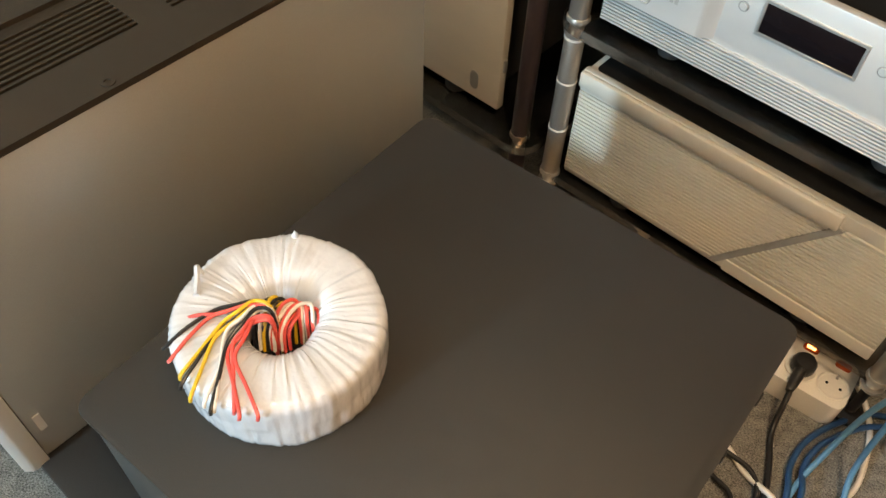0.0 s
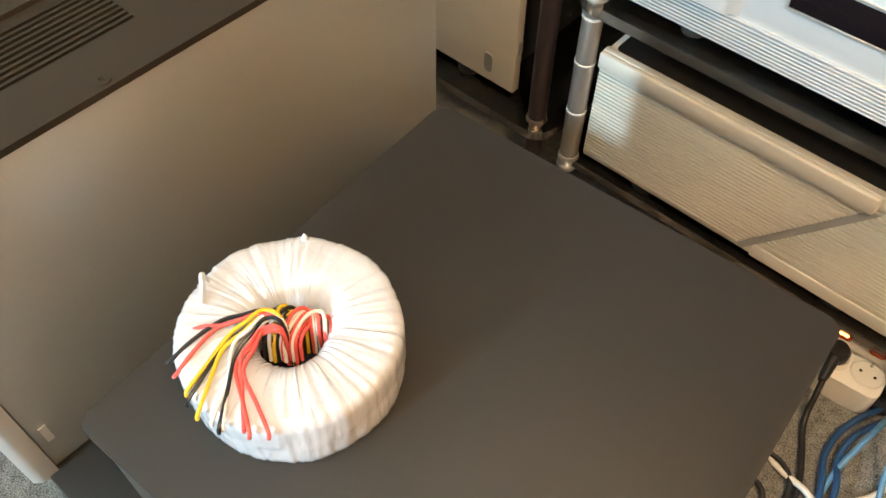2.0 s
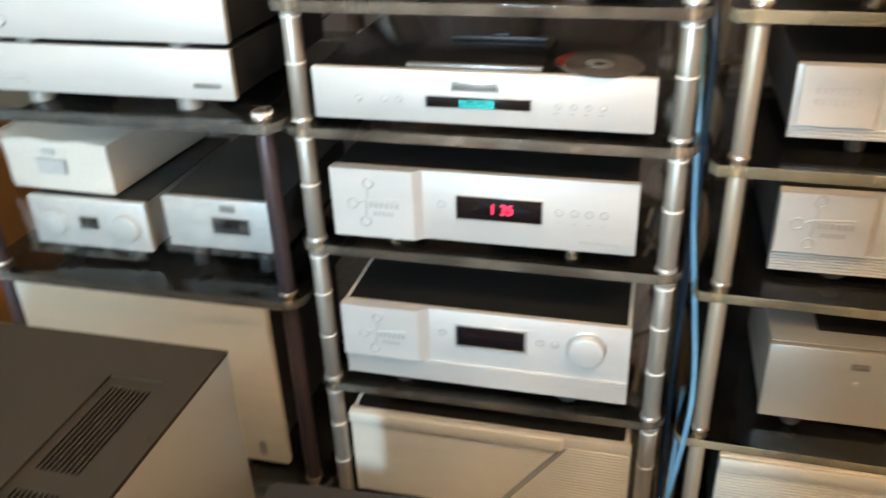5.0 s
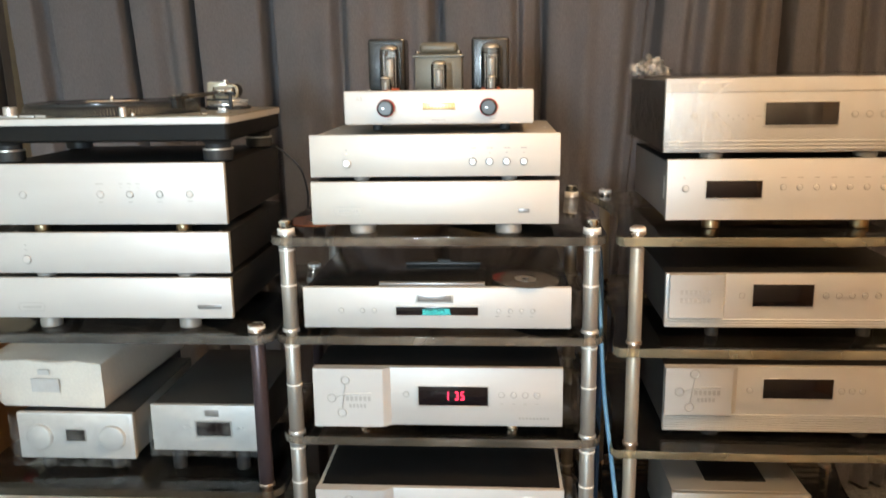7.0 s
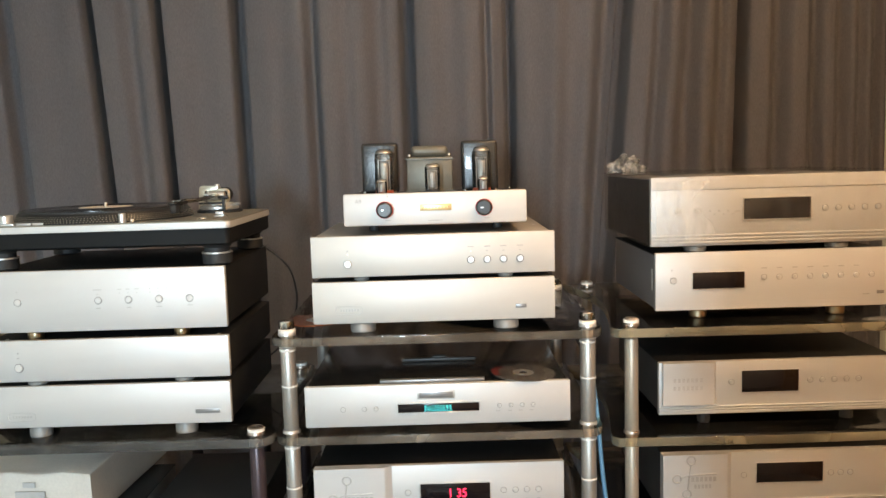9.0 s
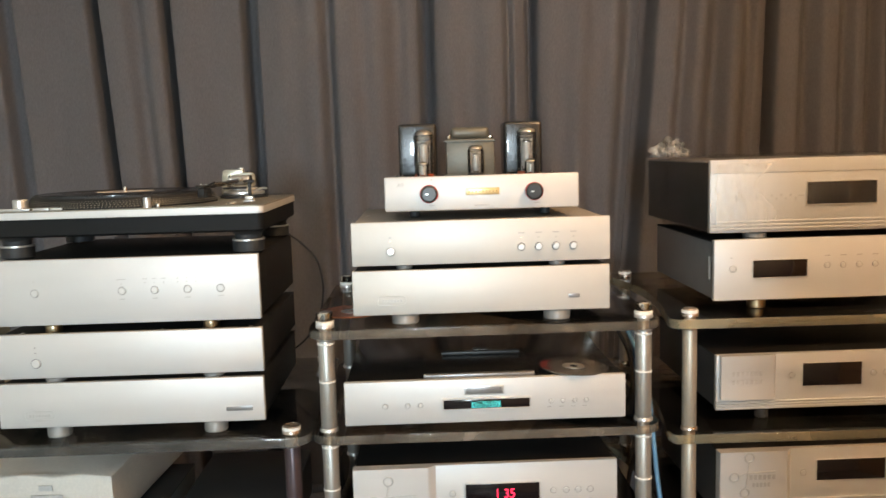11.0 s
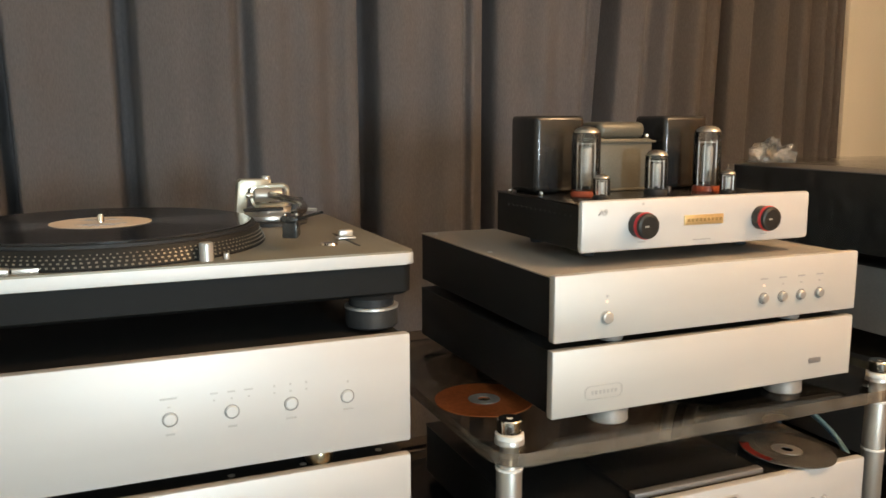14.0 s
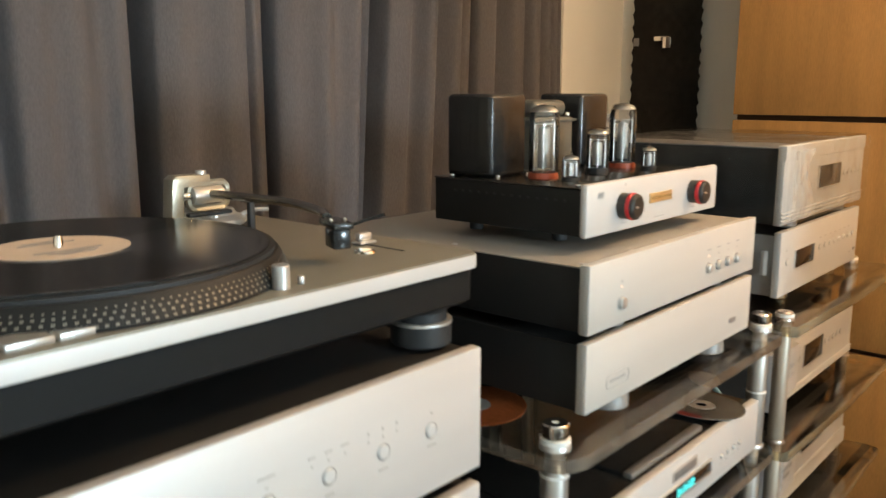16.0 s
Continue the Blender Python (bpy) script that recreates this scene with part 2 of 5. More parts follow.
FILM = clear_sheet("clear_wrapping_film", (0.985, 0.98, 0.97), 0.004, 0.09, 1.32, 0.07, 38.0, 0.30, (1, 1, 0.3))
# pale streaks put the glints of the crinkles into the colour
FILM_SMALL = clear_sheet("crinkled_clear_film", (0.97, 0.96, 0.94), 0.003, 0.05, 1.45, 0.13, 44.0, 0.4)
FILM_FLAP = clear_sheet("white_creased_film", (0.98, 0.978, 0.975), 0.02, 0.10, 1.36, 0.34, 46.0, 0.35, (1, 1, 0.22))
FILM_SIDE = clear_sheet("clear_wrapping_film_side", (0.96, 0.95, 0.93), 0.004, 0.10, 1.45, 0.05, 60.0, 0.5)
KNOT_FILM = clear_sheet("bunched_film", (0.90, 0.88, 0.85), 0.07, 0.16, 1.5, 0.30, 40.0, 0.9)
# the haze paints part of the glass's shine
VALVE_GLASS = clear_sheet("clear_valve_glass", (0.97, 0.96, 0.94), 0.028, 0.03, 1.5)
# bright highlights along the shelf edges are painted as pale and amber haze
EDGE = clear_sheet("polished_acrylic_edge", (0.58, 0.48, 0.39), 0.09, 0.08, 1.49, 0.20, 12.0, haze_tint=(0.64, 0.54, 0.44))
EDGE_AMBER = clear_sheet("amber_acrylic_edge", (0.68, 0.56, 0.37), 0.17, 0.10, 1.49, 0.20, 9.0, haze_tint=(0.74, 0.62, 0.42))
SMOKED_EDGE = clear_sheet("smoked_glass_edge", (0.34, 0.32, 0.29), 0.07, 0.08, 1.5, 0.10, 9.0)
KNOB_FACE = surface("spun_dark_metal", (0.040, 0.038, 0.036), 0.34, 0.6, 0.2, 40, 400, 0.0)
KNOB_DARK = surface("dark_spun_aluminium", (0.045, 0.043, 0.041), 0.40, 0.5, 0.2, 40, 400, 0.0)
OLIVE = surface("olive_grey_core", (0.115, 0.105, 0.082), 0.42, 0.3, 0.12, 8, 500, 0.01)
GLOW_RED = glow("red_digit_glow", (1.0, 0.03, 0.10), 2.6)
GLOW_CYAN = glow("cyan_digit_glow", (0.02, 0.75, 0.80), 1.3)
GLOW_AMBER = glow("lit_switch_glow", (1.0, 0.45, 0.16), 5.0)
GLOW_LED = glow("white_indicator_glow", (1.0, 0.72, 0.60), 0.22)
GLOW_LAMP = glow("ceiling_lamp_glow", (1.0, 0.78, 0.55), 3.0)


# ---- building helpers ----
def part(name, bm, material, parent, label="", kind=""):
    """Links a bmesh as one mesh object under a thing or under a part."""
    me = bpy.data.meshes.new(name)
    bmesh.ops.recalc_face_normals(bm, faces=bm.faces[:])
    bm.to_mesh(me)
    bm.free()
    me.materials.append(material)
    me.shade_smooth()
    me.set_sharp_from_angle(angle=radians(38))
    ob = new(name, me)
    ob.parent = parent
    return tagged(ob, label, "", "", kind)


def thing(name, x, y, z, label, category, group="", rz=0.0):
    ob = new(name)
    ob.empty_display_size = 0.03
    ob.matrix_basis = pose(x, y, z, 0, 0, rz)
    return tagged(ob, label, category, group)


def box(bm, x0, x1, y0, y1, z0, z1, bev=0.0, seg=2, turn=None):
    got = bmesh.ops.create_cube(bm, size=1.0)["verts"]
    m = Matrix.Translation(((x0 + x1) / 2, (y0 + y1) / 2, (z0 + z1) / 2)) @ Matrix.Diagonal((x1 - x0, y1 - y0, z1 - z0, 1))
    bmesh.ops.transform(bm, matrix=(turn @ m) if turn else m, verts=got)
    if bev:
        edges = list({e for v in got for e in v.link_edges})
        bmesh.ops.bevel(bm, geom=edges, offset=bev, segments=seg, affect="EDGES", profile=0.5)
    return bm


def boxed(*a, **k):
    return box(bmesh.new(), *a, **k)


def cyl(bm, x, y, z, r, h, axis="z", seg=24, bev=0.0, r2=None):
    """A cylinder or cone from its base at (x, y, z), h long along the axis."""
    got = bmesh.ops.create_cone(bm, cap_ends=True, segments=seg, radius1=r, radius2=r if r2 is None else r2, depth=h)["verts"]
    m = {"z": Matrix.Translation((0, 0, h / 2)),
         "y": Matrix.Translation((0, h / 2, 0)) @ pose(0, 0, 0, -90),
         "x": Matrix.Translation((h / 2, 0, 0)) @ pose(0, 0, 0, 0, 90)}[axis]
    bmesh.ops.transform(bm, matrix=Matrix.Translation((x, y, z)) @ m, verts=got)
    if bev:
        edges = [e for e in {e for v in got for e in v.link_edges} if any(len(f.verts) > 4 for f in e.link_faces)]
        bmesh.ops.bevel(bm, geom=edges, offset=bev, segments=2, affect="EDGES", profile=0.5)
    return bm


def cyled(*a, **k):
    return cyl(bmesh.new(), *a, **k)


def lathe(bm, profile, seg=32, m=None):
    """A body of revolution about z from (radius, height) pairs; m: where it stands."""
    m = m or Matrix()
    rings = []
    for r, z in profile:
        if r < 1e-6:
            rings.append([bm.verts.new(m @ Vector((0, 0, z)))])
        else:
            rings.append([bm.verts.new(m @ Vector((r * math.cos(2 * math.pi * k / seg), r * math.sin(2 * math.pi * k / seg), z))) for k in range(seg)])
    for a, b in zip(rings, rings[1:]):
        for k in range(seg):
            q = (k + 1) % seg
            if len(a) == 1 and len(b) == 1:
                continue
            if len(a) == 1:
                bm.faces.new((a[0], b[k], b[q]))
            elif len(b) == 1:
                bm.faces.new((a[k], a[q], b[0]))
            else:
                bm.faces.new((a[k], a[q], b[q], b[k]))
    return bm


def ring_of(bm, x, y, z, r, thick, axis="z", seg=32):
    """A torus round the axis."""
    turn = {"z": Matrix(), "y": pose(0, 0, 0, 90), "x": pose(0, 0, 0, 0, 90)}[axis]
    prof = [(r + thick * math.cos(a), thick * math.sin(a)) for a in [2 * math.pi * k / 8 for k in range(9)]]
    return lathe(bm, prof, seg, Matrix.Translation((x, y, z)) @ turn)


def glide(points, steps=8):
    """A smooth line through the points."""
    p = [Vector(q) for q in points]
    p = [2 * p[0] - p[1]] + p + [2 * p[-1] - p[-2]]
    out = []
    for a, b, c, d in zip(p, p[1:], p[2:], p[3:]):
        for k in range(steps):
            t = k / steps
            out.append(0.5 * (2 * b + (c - a) * t + (2 * a - 5 * b + 4 * c - d) * t * t + (3 * b - a - 3 * c + d) * t ** 3))
    return out + [p[-2]]


def sweep(bm, points, r, seg=8, steps=8):
    line = glide(points, steps)
    side = None
    rings = []
    for k, q in enumerate(line):
        way = (line[min(k + 1, len(line) - 1)] - line[max(k - 1, 0)]).normalized()
        if side is None:
            side = way.orthogonal().normalized()
        side = (side - way * side.dot(way)).normalized()
        up = way.cross(side)
        rings.append([bm.verts.new(q + r * (math.cos(2 * math.pi * j / seg) * side + math.sin(2 * math.pi * j / seg) * up)) for j in range(seg)])
    for a, b in zip(rings, rings[1:]):
        for j in range(seg):
            bm.faces.new((a[j], a[(j + 1) % seg], b[(j + 1) % seg], b[j]))
    bm.faces.new(rings[0]), bm.faces.new(rings[-1])
    return bm


def prism(bm, outline, z0, z1, bev=0.0):
    low = [bm.verts.new((x, y, z0)) for x, y in outline]
    high = [bm.verts.new((x, y, z1)) for x, y in outline]
    n = len(outline)
    faces = [bm.faces.new(low), bm.faces.new(high)]
    for k in range(n):
        bm.faces.new((low[k], low[(k + 1) % n], high[(k + 1) % n], high[k]))
    if bev:
        bmesh.ops.bevel(bm, geom=[e for f in faces for e in f.edges], offset=bev, segments=2, affect="EDGES", profile=0.5)
    return bm


def rounded(x0, x1, y0, y1, r, seg=6):
    """The outline of a rectangle with rounded corners."""
    out = []
    for cx, cy, a0 in ((x1 - r, y1 - r, 0), (x0 + r, y1 - r, 90), (x0 + r, y0 + r, 180), (x1 - r, y0 + r, 270)):
        for k in range(seg + 1):
            a = radians(a0 + 90 * k / seg)
            out.append((cx + r * math.cos(a), cy + r * math.sin(a)))
    return out


def words(name, text, size, material, parent, m, align="LEFT", thick=0.0003):
    """Lettering in the built-in font as a mesh."""
    c = bpy.data.curves.new(name, "FONT")
    c.body, c.size, c.extrude, c.align_x = text, size, thick, align
    tmp = bpy.data.objects.new("tmp", c)
    me = bpy.data.meshes.new_from_object(tmp)
    bpy.data.objects.remove(tmp)
    me.name = name
    me.materials.append(material)
    ob = new(name, me)
    ob.parent = parent
    ob.matrix_basis = m
    return ob


FACING = pose(0, 0, 0, 90)  # lettering on an upright front that looks along -y


# ---- the room ----
X0, X1, Y0, Y1, TOP = -2.75, 1.60, -3.1, 2.10, 2.5


def structure(name, bm, material, label, category):
    ob = part(name, bm, material, None)
    return tagged(ob, label, category, "", "structure")


structure("floor", boxed(X0 - 0.1, X1 + 0.1, Y0 - 0.1, Y1 + 0.1, -0.06, 0.0), CARPET, "grey speckled short pile carpet floor", "carpet")
structure("ceiling", boxed(X0 - 0.1, X1 + 0.1, Y0 - 0.1, Y1 + 0.1, TOP, TOP + 0.1), CEILING, "plain white painted ceiling", "ceiling")
structure("wall_north", boxed(X0, X1, Y1, Y1 + 0.1, 0, TOP), WALL_DIM, "cream wall behind the curtains, dimmed in its colour", "wall")
structure("wall_pier", boxed(1.215, X1, 1.90, Y1, 0, TOP, 0.006), WALL, "cream painted wall beside the grey curtain", "wall")
structure("wall_east", boxed(X1, X1 + 0.1, Y0, Y1 + 0.1, 0, TOP), WALL, "cream painted wall at the room's side", "wall")
structure("wall_west", boxed(X0 - 0.1, X0, Y0, Y1 + 0.1, 0, TOP), WALL, "cream painted wall at the room's side", "wall")
# added out of view: keeps the daylight off the right rack
structure("unseen_shade_wall", boxed(-0.12, X1, Y0, -0.85, 0, TOP, 0.004), WALL, "unseen cream wall added to shade the right rack", "wall")
wall_s = bmesh.new()
for a in ((X0, -1.05, 0, TOP), (-0.35, X1, 0, TOP), (-1.05, -0.35, 0, 0.85), (-1.05, -0.35, 2.1, TOP)):
    box(wall_s, a[0], a[1], Y0 - 0.1, Y0, a[2], a[3])
structure("wall_south", wall_s, WALL, "cream painted wall with the window opening", "wall")
win = structure("window_1", boxed(-1.10, -0.30, Y0 - 0.02, Y0 + 0.10, 0.815, 0.845, 0.004), CEILING, "white painted window with a sill", "window")
part("window_frame", box(box(box(bmesh.new(), -1.05, -1.00, Y0 - 0.08, Y0 - 0.03, 0.85, 2.1), -0.40, -0.35, Y0 - 0.08, Y0 - 0.03, 0.85, 2.1),
                         -1.00, -0.40, Y0 - 0.08, Y0 - 0.03, 2.05, 2.1), CEILING, win)
part("pane", boxed(-1.00, -0.40, Y0 - 0.06, Y0 - 0.055, 0.85, 2.05), CLEAR, win).visible_shadow = False

lamp = thing("ceiling_lamp", 0.42, 0.05, TOP - 0.012, "round warm white ceiling lamp with metal rim", "lamp")
part("shade", lathe(bmesh.new(), [(0.0, -0.055), (0.14, -0.050), (0.21, -0.030), (0.23, 0.0), (0.0, 0.0)], 40), GLOW_LAMP, lamp)
part("rim", lathe(bmesh.new(), [(0.232, -0.018), (0.245, -0.016), (0.245, 0.012), (0.232, 0.012), (0.232, -0.018)], 40), CHROME, lamp)

# ---- curtains: hanging cloth in deep pleats ----
# deep gaps: place, width, depth, lean (metres sideways for each metre down); soft rolls: place, width, depth
GAPS = [(-1.475, 0.045, 0.05, 0.05), (-1.222, 0.022, 0.165, 0.055), (-1.020, 0.022, 0.165, 0.035), (-0.775, 0.038, 0.085, 0.015), (-0.262, 0.036, 0.085, 0.0),
        (0.040, 0.026, 0.07, 0.0), (0.378, 0.044, 0.095, -0.08), (0.755, 0.026, 0.165, -0.02), (1.212, 0.030, 0.08, 0.0)]
ROLLS = [(-1.34, 0.050, 0.010), (-1.105, 0.024, 0.020), (-0.90, 0.05, 0.012), (-0.640, 0.03, 0.007), (-0.545, 0.018, 0.034), (-0.445, 0.022, 0.011), (-0.350, 0.028, 0.024), (-0.14, 0.04, 0.022), (-0.03, 0.012, 0.024), (0.13, 0.03, 0.014), (0.22, 0.035, 0.022), (0.322, 0.026, 0.040),
         (0.49, 0.020, 0.028), (0.585, 0.030, 0.052), (0.68, 0.020, 0.026), (0.86, 0.022, 0.042), (0.96, 0.018, 0.034), (1.04, 0.018, 0.036), (1.10, 0.014, 0.026), (1.155, 0.014, 0.028)]


def curtain(name, x0, x1, gaps, rolls, y_front, z0, z1, material, label, thick=0.003):
    """Cloth in broad flat panels, parted by narrow deep gaps and soft rolls that lean a little on their way down."""
    rnd = random.Random(name)
    sway = [rnd.uniform(-1, 1) for _ in range(3)]
    xs = np.linspace(x0, x1, int((x1 - x0) / 0.0022))
    d = np.zeros_like(xs)
    for x, w, deep in rolls:
        d += 1.25 * deep * np.exp(-(np.abs(xs - x) / w) ** 2.4)
    for x, w, deep, _ in gaps:
        d = np.maximum(d, deep / (1 + np.exp((np.abs(xs - x) - w / 2) / 0.0022)))
        d += 0.010 * np.exp(-(np.abs(xs - x) / (w + 0.02)) ** 1.6)
    for a, b in zip(gaps, gaps[1:]):
        if a[0] > -0.8:
            share = np.clip((xs - a[0]) / (b[0] - a[0]), 0, 1)
            d -= 0.058 * np.sin(math.pi * share) ** 0.85
    lean = np.interp(xs, [g[0] for g in gaps], [g[3] for g in gaps])
    bm = bmesh.new()
    rows, grid = 12, []
    for r in range(rows + 1):
        t = r / rows
        z = z1 + (z0 - z1) * t
        row = []
        for x, q, k in zip(xs.tolist(), d.tolist(), lean.tolist()):
            side = k * (1.62 - z) + 0.004 * math.sin(3.0 * t + 5 * x + sway[0]) + 0.005 * t * math.sin(9 * x + sway[1])
            row.append(bm.verts.new((x + side, y_front + q * (0.9 + 0.2 * t) + 0.007 * math.sin(4 * t + 7 * x + sway[2]), z)))
        grid.append(row)
    for p, q in zip(grid, grid[1:]):
        for k in range(len(p) - 1):
            bm.faces.new((p[k], p[k + 1], q[k + 1], q[k]))
    bmesh.ops.solidify(bm, geom=bm.faces[:], thickness=thick)
    top = thing(name, 0, 0, 0, label, "curtain", "curtains along the wall")
    part("cloth", bm, material, top)
    part("rail", boxed(x0 - 0.02, x1 + 0.01, y_front + 0.03, y_front + 0.06, z1 + 0.002, z1 + 0.03, 0.004), CEILING, top)
    return top


curtain("curtain", -1.575, 1.205, GAPS, ROLLS, 1.895, 0.015, 2.46, FABRIC, "long grey taupe curtain hanging in broad flat folds")
curtain("curtain", -1.765, -1.580, [(-1.72, 0.02, 0.05, 0.0), (-1.63, 0.02, 0.05, 0.02)], [(-1.675, 0.02, 0.02)], 1.885, 0.015, 2.46, BROWN_FABRIC, "long brown curtain beside the grey one, shade in its colour")

# ---- wooden cabinet against the side wall, with dark horizontal joints ----
cab = thing("wooden_cabinet", 1.475, 0.35, 0.0, "tall orange cherry veneered cabinet with dark joints", "cabinet")
part("carcass", boxed(-0.105, 0.12, -0.96, 1.025, 0.0, 2.30, 0.003), DARKWOOD, cab, "dark carcass behind the joints")
for z0, z1 in ((0.012, 0.648), (0.664, 1.298), (1.314, 1.80), (1.816, 2.296)):
    part("panel", boxed(-0.125, -0.103, -0.965, 1.030, z0, z1, 0.002), CHERRY, cab, "orange veneered front panel")

foam = thing("acoustic_foam_panel", X1 - 0.005, 1.715, 0.75, "black acoustic foam panel with scalloped edges", "acoustic panel")
bm = bmesh.new()
NY, NZ = 22, 120
front = []
for k in range(NZ + 1):
    z = 1.70 * k / NZ
    row = []
    for j in range(NY + 1):
        edge = 0.004 * math.sin(z * 150) if j in (0, NY) else 0.0
        y = -0.125 + 0.25 * j / NY + (edge if j else -edge)
        row.append(bm.verts.new((-0.030 - 0.004 * math.sin(j * math.pi / 2) * math.sin(k * math.pi / 2 + 0.4), y, z)))
    front.append(row)
for p, q in zip(front, front[1:]):
    for j in range(NY):
        bm.faces.new((p[j], p[j + 1], q[j + 1], q[j]))
bmesh.ops.solidify(bm, geom=bm.faces[:], thickness=0.018)
part("foam", bm, FOAM, foam)
clip = part("clip", box(box(bmesh.new(), -0.052, -0.044, -0.02, 0.035, 0.80, 0.815, 0.002), -0.056, -0.046, -0.03, 0.0, 0.775, 0.812, 0.002), CHROME, foam, "shiny torn adhesive strip")
part("tape", boxed(-0.050, -0.046, 0.092, 0.112, 0.785, 0.812, 0.001), BADGE, foam, "dull strip of tape")

# ---- loudspeaker at the room's other side ----
spk = thing("loudspeaker", -1.535, 0.60, 0.0, "honey coloured wooden loudspeaker with a black woofer", "loudspeaker")
part("cabinet", boxed(-0.22, 0.215, 0.022, 0.78, 0.04, 0.70, 0.008), WOOD, spk, "orange cherry veneered body")
part("baffle", prism(bmesh.new(), [(-0.22, 0.0), (0.165, 0.0), (0.215, 0.022), (-0.22, 0.022)], 0.04, 0.70), WOOD_DAYLIT, spk, "front board of the same veneer, lightened for daylight")
part("plinth", boxed(-0.21, 0.20, 0.01, 0.77, 0.0, 0.04, 0.003), BLACK, spk)
woofer = part("woofer", lathe(bmesh.new(), [(0.125, 0.0), (0.125, 0.012), (0.118, 0.017), (0.106, 0.015), (0.098, 0.010), (0.050, 0.003), (0.0, 0.003)], 48,
                              Matrix.Translation((-0.07, 0.0, 0.455)) @ pose(0, 0, 0, 90)), RUBBER, spk, "black cone in a rubber surround")
part("dust_cap", lathe(bmesh.new(), [(0.045, 0.003), (0.038, 0.010), (0.020, 0.015), (0.0, 0.017)], 32, Matrix.Translation((-0.07, 0.0, 0.455)) @ pose(0, 0, 0, 90)), VINYL, woofer)


# plugs and leads lying on the loudspeaker
def plug(x, y, rz, material, label):
    t = thing("mains_plug", x, y, 0.702, label, "plug", "plugs on the loudspeaker", rz)
    part("body", boxed(-0.020, 0.020, -0.034, 0.0, 0.0, 0.036, 0.006, 3), material, t)
    for dx in (-0.009, 0.009):
        part("pin", cyled(dx, 0.0, 0.020, 0.0024, 0.018, "y", 8), CHROME, t)
    return t


plug(-1.315, 1.10, 12, WHITE_PLASTIC, "white plastic mains plug on the loudspeaker")
plug(-1.44, 1.20, -50, WHITE_PLASTIC, "white plastic mains plug on the loudspeaker")
plug(-1.345, 1.16, 100, LEAD_RED, "red plastic plug on the loudspeaker")
for k, (pts, r) in enumerate((([(-1.66, 0.95, 0.86), (-1.52, 1.05, 0.80), (-1.38, 1.16, 0.745), (-1.30, 1.25, 0.709)], 0.0034),
                              ([(-1.66, 1.0, 0.80), (-1.50, 1.08, 0.755), (-1.42, 1.13, 0.71), (-1.36, 1.22, 0.709)], 0.0034),
                              ([(-1.56, 0.90, 0.709), (-1.45, 1.0, 0.712), (-1.40, 1.13, 0.74), (-1.33, 1.27, 0.73), (-1.27, 1.30, 0.709)], 0.0026))):
    t = thing("signal_lead", 0, 0, 0, "grey signal lead lying over the loudspeaker", "cable", "leads on the loudspeaker")
    part("sheath", sweep(bmesh.new(), pts, r), LEAD_GREY, t)


# ---- racks ----
def edged(shelf, material):
    """Gives the upright edges of a sheet a material of their own."""
    shelf.data.materials.append(material)
    for f in shelf.data.polygons:
        if abs(f.normal.z) < 0.9:
            f.material_index = 1


def rack_post(rack, x, y, levels, top, tube_mat, collar_mat, ringed, r=0.0165, cap=True):
    """Tubes from shelf to shelf with collars at the shelves; levels: (under side, upper side) from below."""
    part("foot", lathe(bmesh.new(), [(0.0, 0.0), (0.018, 0.0), (0.021, 0.004), (0.021, 0.010), (0.012, 0.018), (0.0, 0.018)], 20, Matrix.Translation((x, y, 0.0))), BLACK if ringed else collar_mat, rack)
    low = 0.018
    for k, (z0, z1) in enumerate(levels):
        if ringed and k == 0:
            part("leg", cyled(x, y, low, r * 0.5, z0 - 0.006 - low, "z", 16), BLACK, rack)
        else:
            part("tube", cyled(x, y, low, r, z0 - 0.006 - low, "z", 24, 0.001), tube_mat, rack)
        part("collar", lathe(bmesh.new(), [(0.0, z0 - 0.007), (r + 0.0012, z0 - 0.007), (r + 0.0022, z0 - 0.004), (r + 0.0022, z0 - 0.0003), (0.010, z0 - 0.0003), (0.010, z1 + 0.0003),
                                           (r + 0.0022, z1 + 0.0003), (r + 0.0022, z1 + 0.004), (r + 0.001, z1 + 0.006), (0.0, z1 + 0.006)], 24, Matrix.Translation((x, y, 0))), SILVER_EDGE if ringed else collar_mat, rack)
        if ringed and k:
            n = 3 if z0 - low > 0.2 else 2
            for j in range(1, n):
                part("ring", lathe(bmesh.new(), [(r, 0), (r + 0.0009, 0.0004), (r + 0.0009, 0.0028), (r, 0.0032)], 24, Matrix.Translation((x, y, low + (z0 - low) * j / n))), WHITE_RING, rack)
            part("ring", lathe(bmesh.new(), [(r, 0), (r + 0.0010, 0.0004), (r + 0.0010, 0.0032), (r, 0.0036)], 24, Matrix.Translation((x, y, z0 - 0.014))), WHITE_RING, rack)
        low = z1 + 0.006
    if cap:
        part("ring", lathe(bmesh.new(), [(0.0, low), (r + 0.0016, low), (r + 0.0016, low + 0.005), (0.0, low + 0.005)], 24, Matrix.Translation((x, y, 0))), WHITE_RING, rack)
        part("cap", lathe(bmesh.new(), [(0.0, low + 0.005), (r - 0.001, low + 0.005), (r, low + 0.007), (r, top - 0.0015), (r - 0.0015, top), (0.004, top), (0.004, top - 0.002), (0.0, top - 0.002)], 24,
                          Matrix.Translation((x, y, 0))), collar_mat, rack)


S = [(0.088, 0.102), (0.370, 0.385), (0.641, 0.657), (0.842, 0.857), (1.022, 1.037)]
mid = thing("acrylic_rack", 0, 0, 0, "five tier hi-fi rack with clear acrylic shelves and steel posts", "rack", "hi-fi racks")
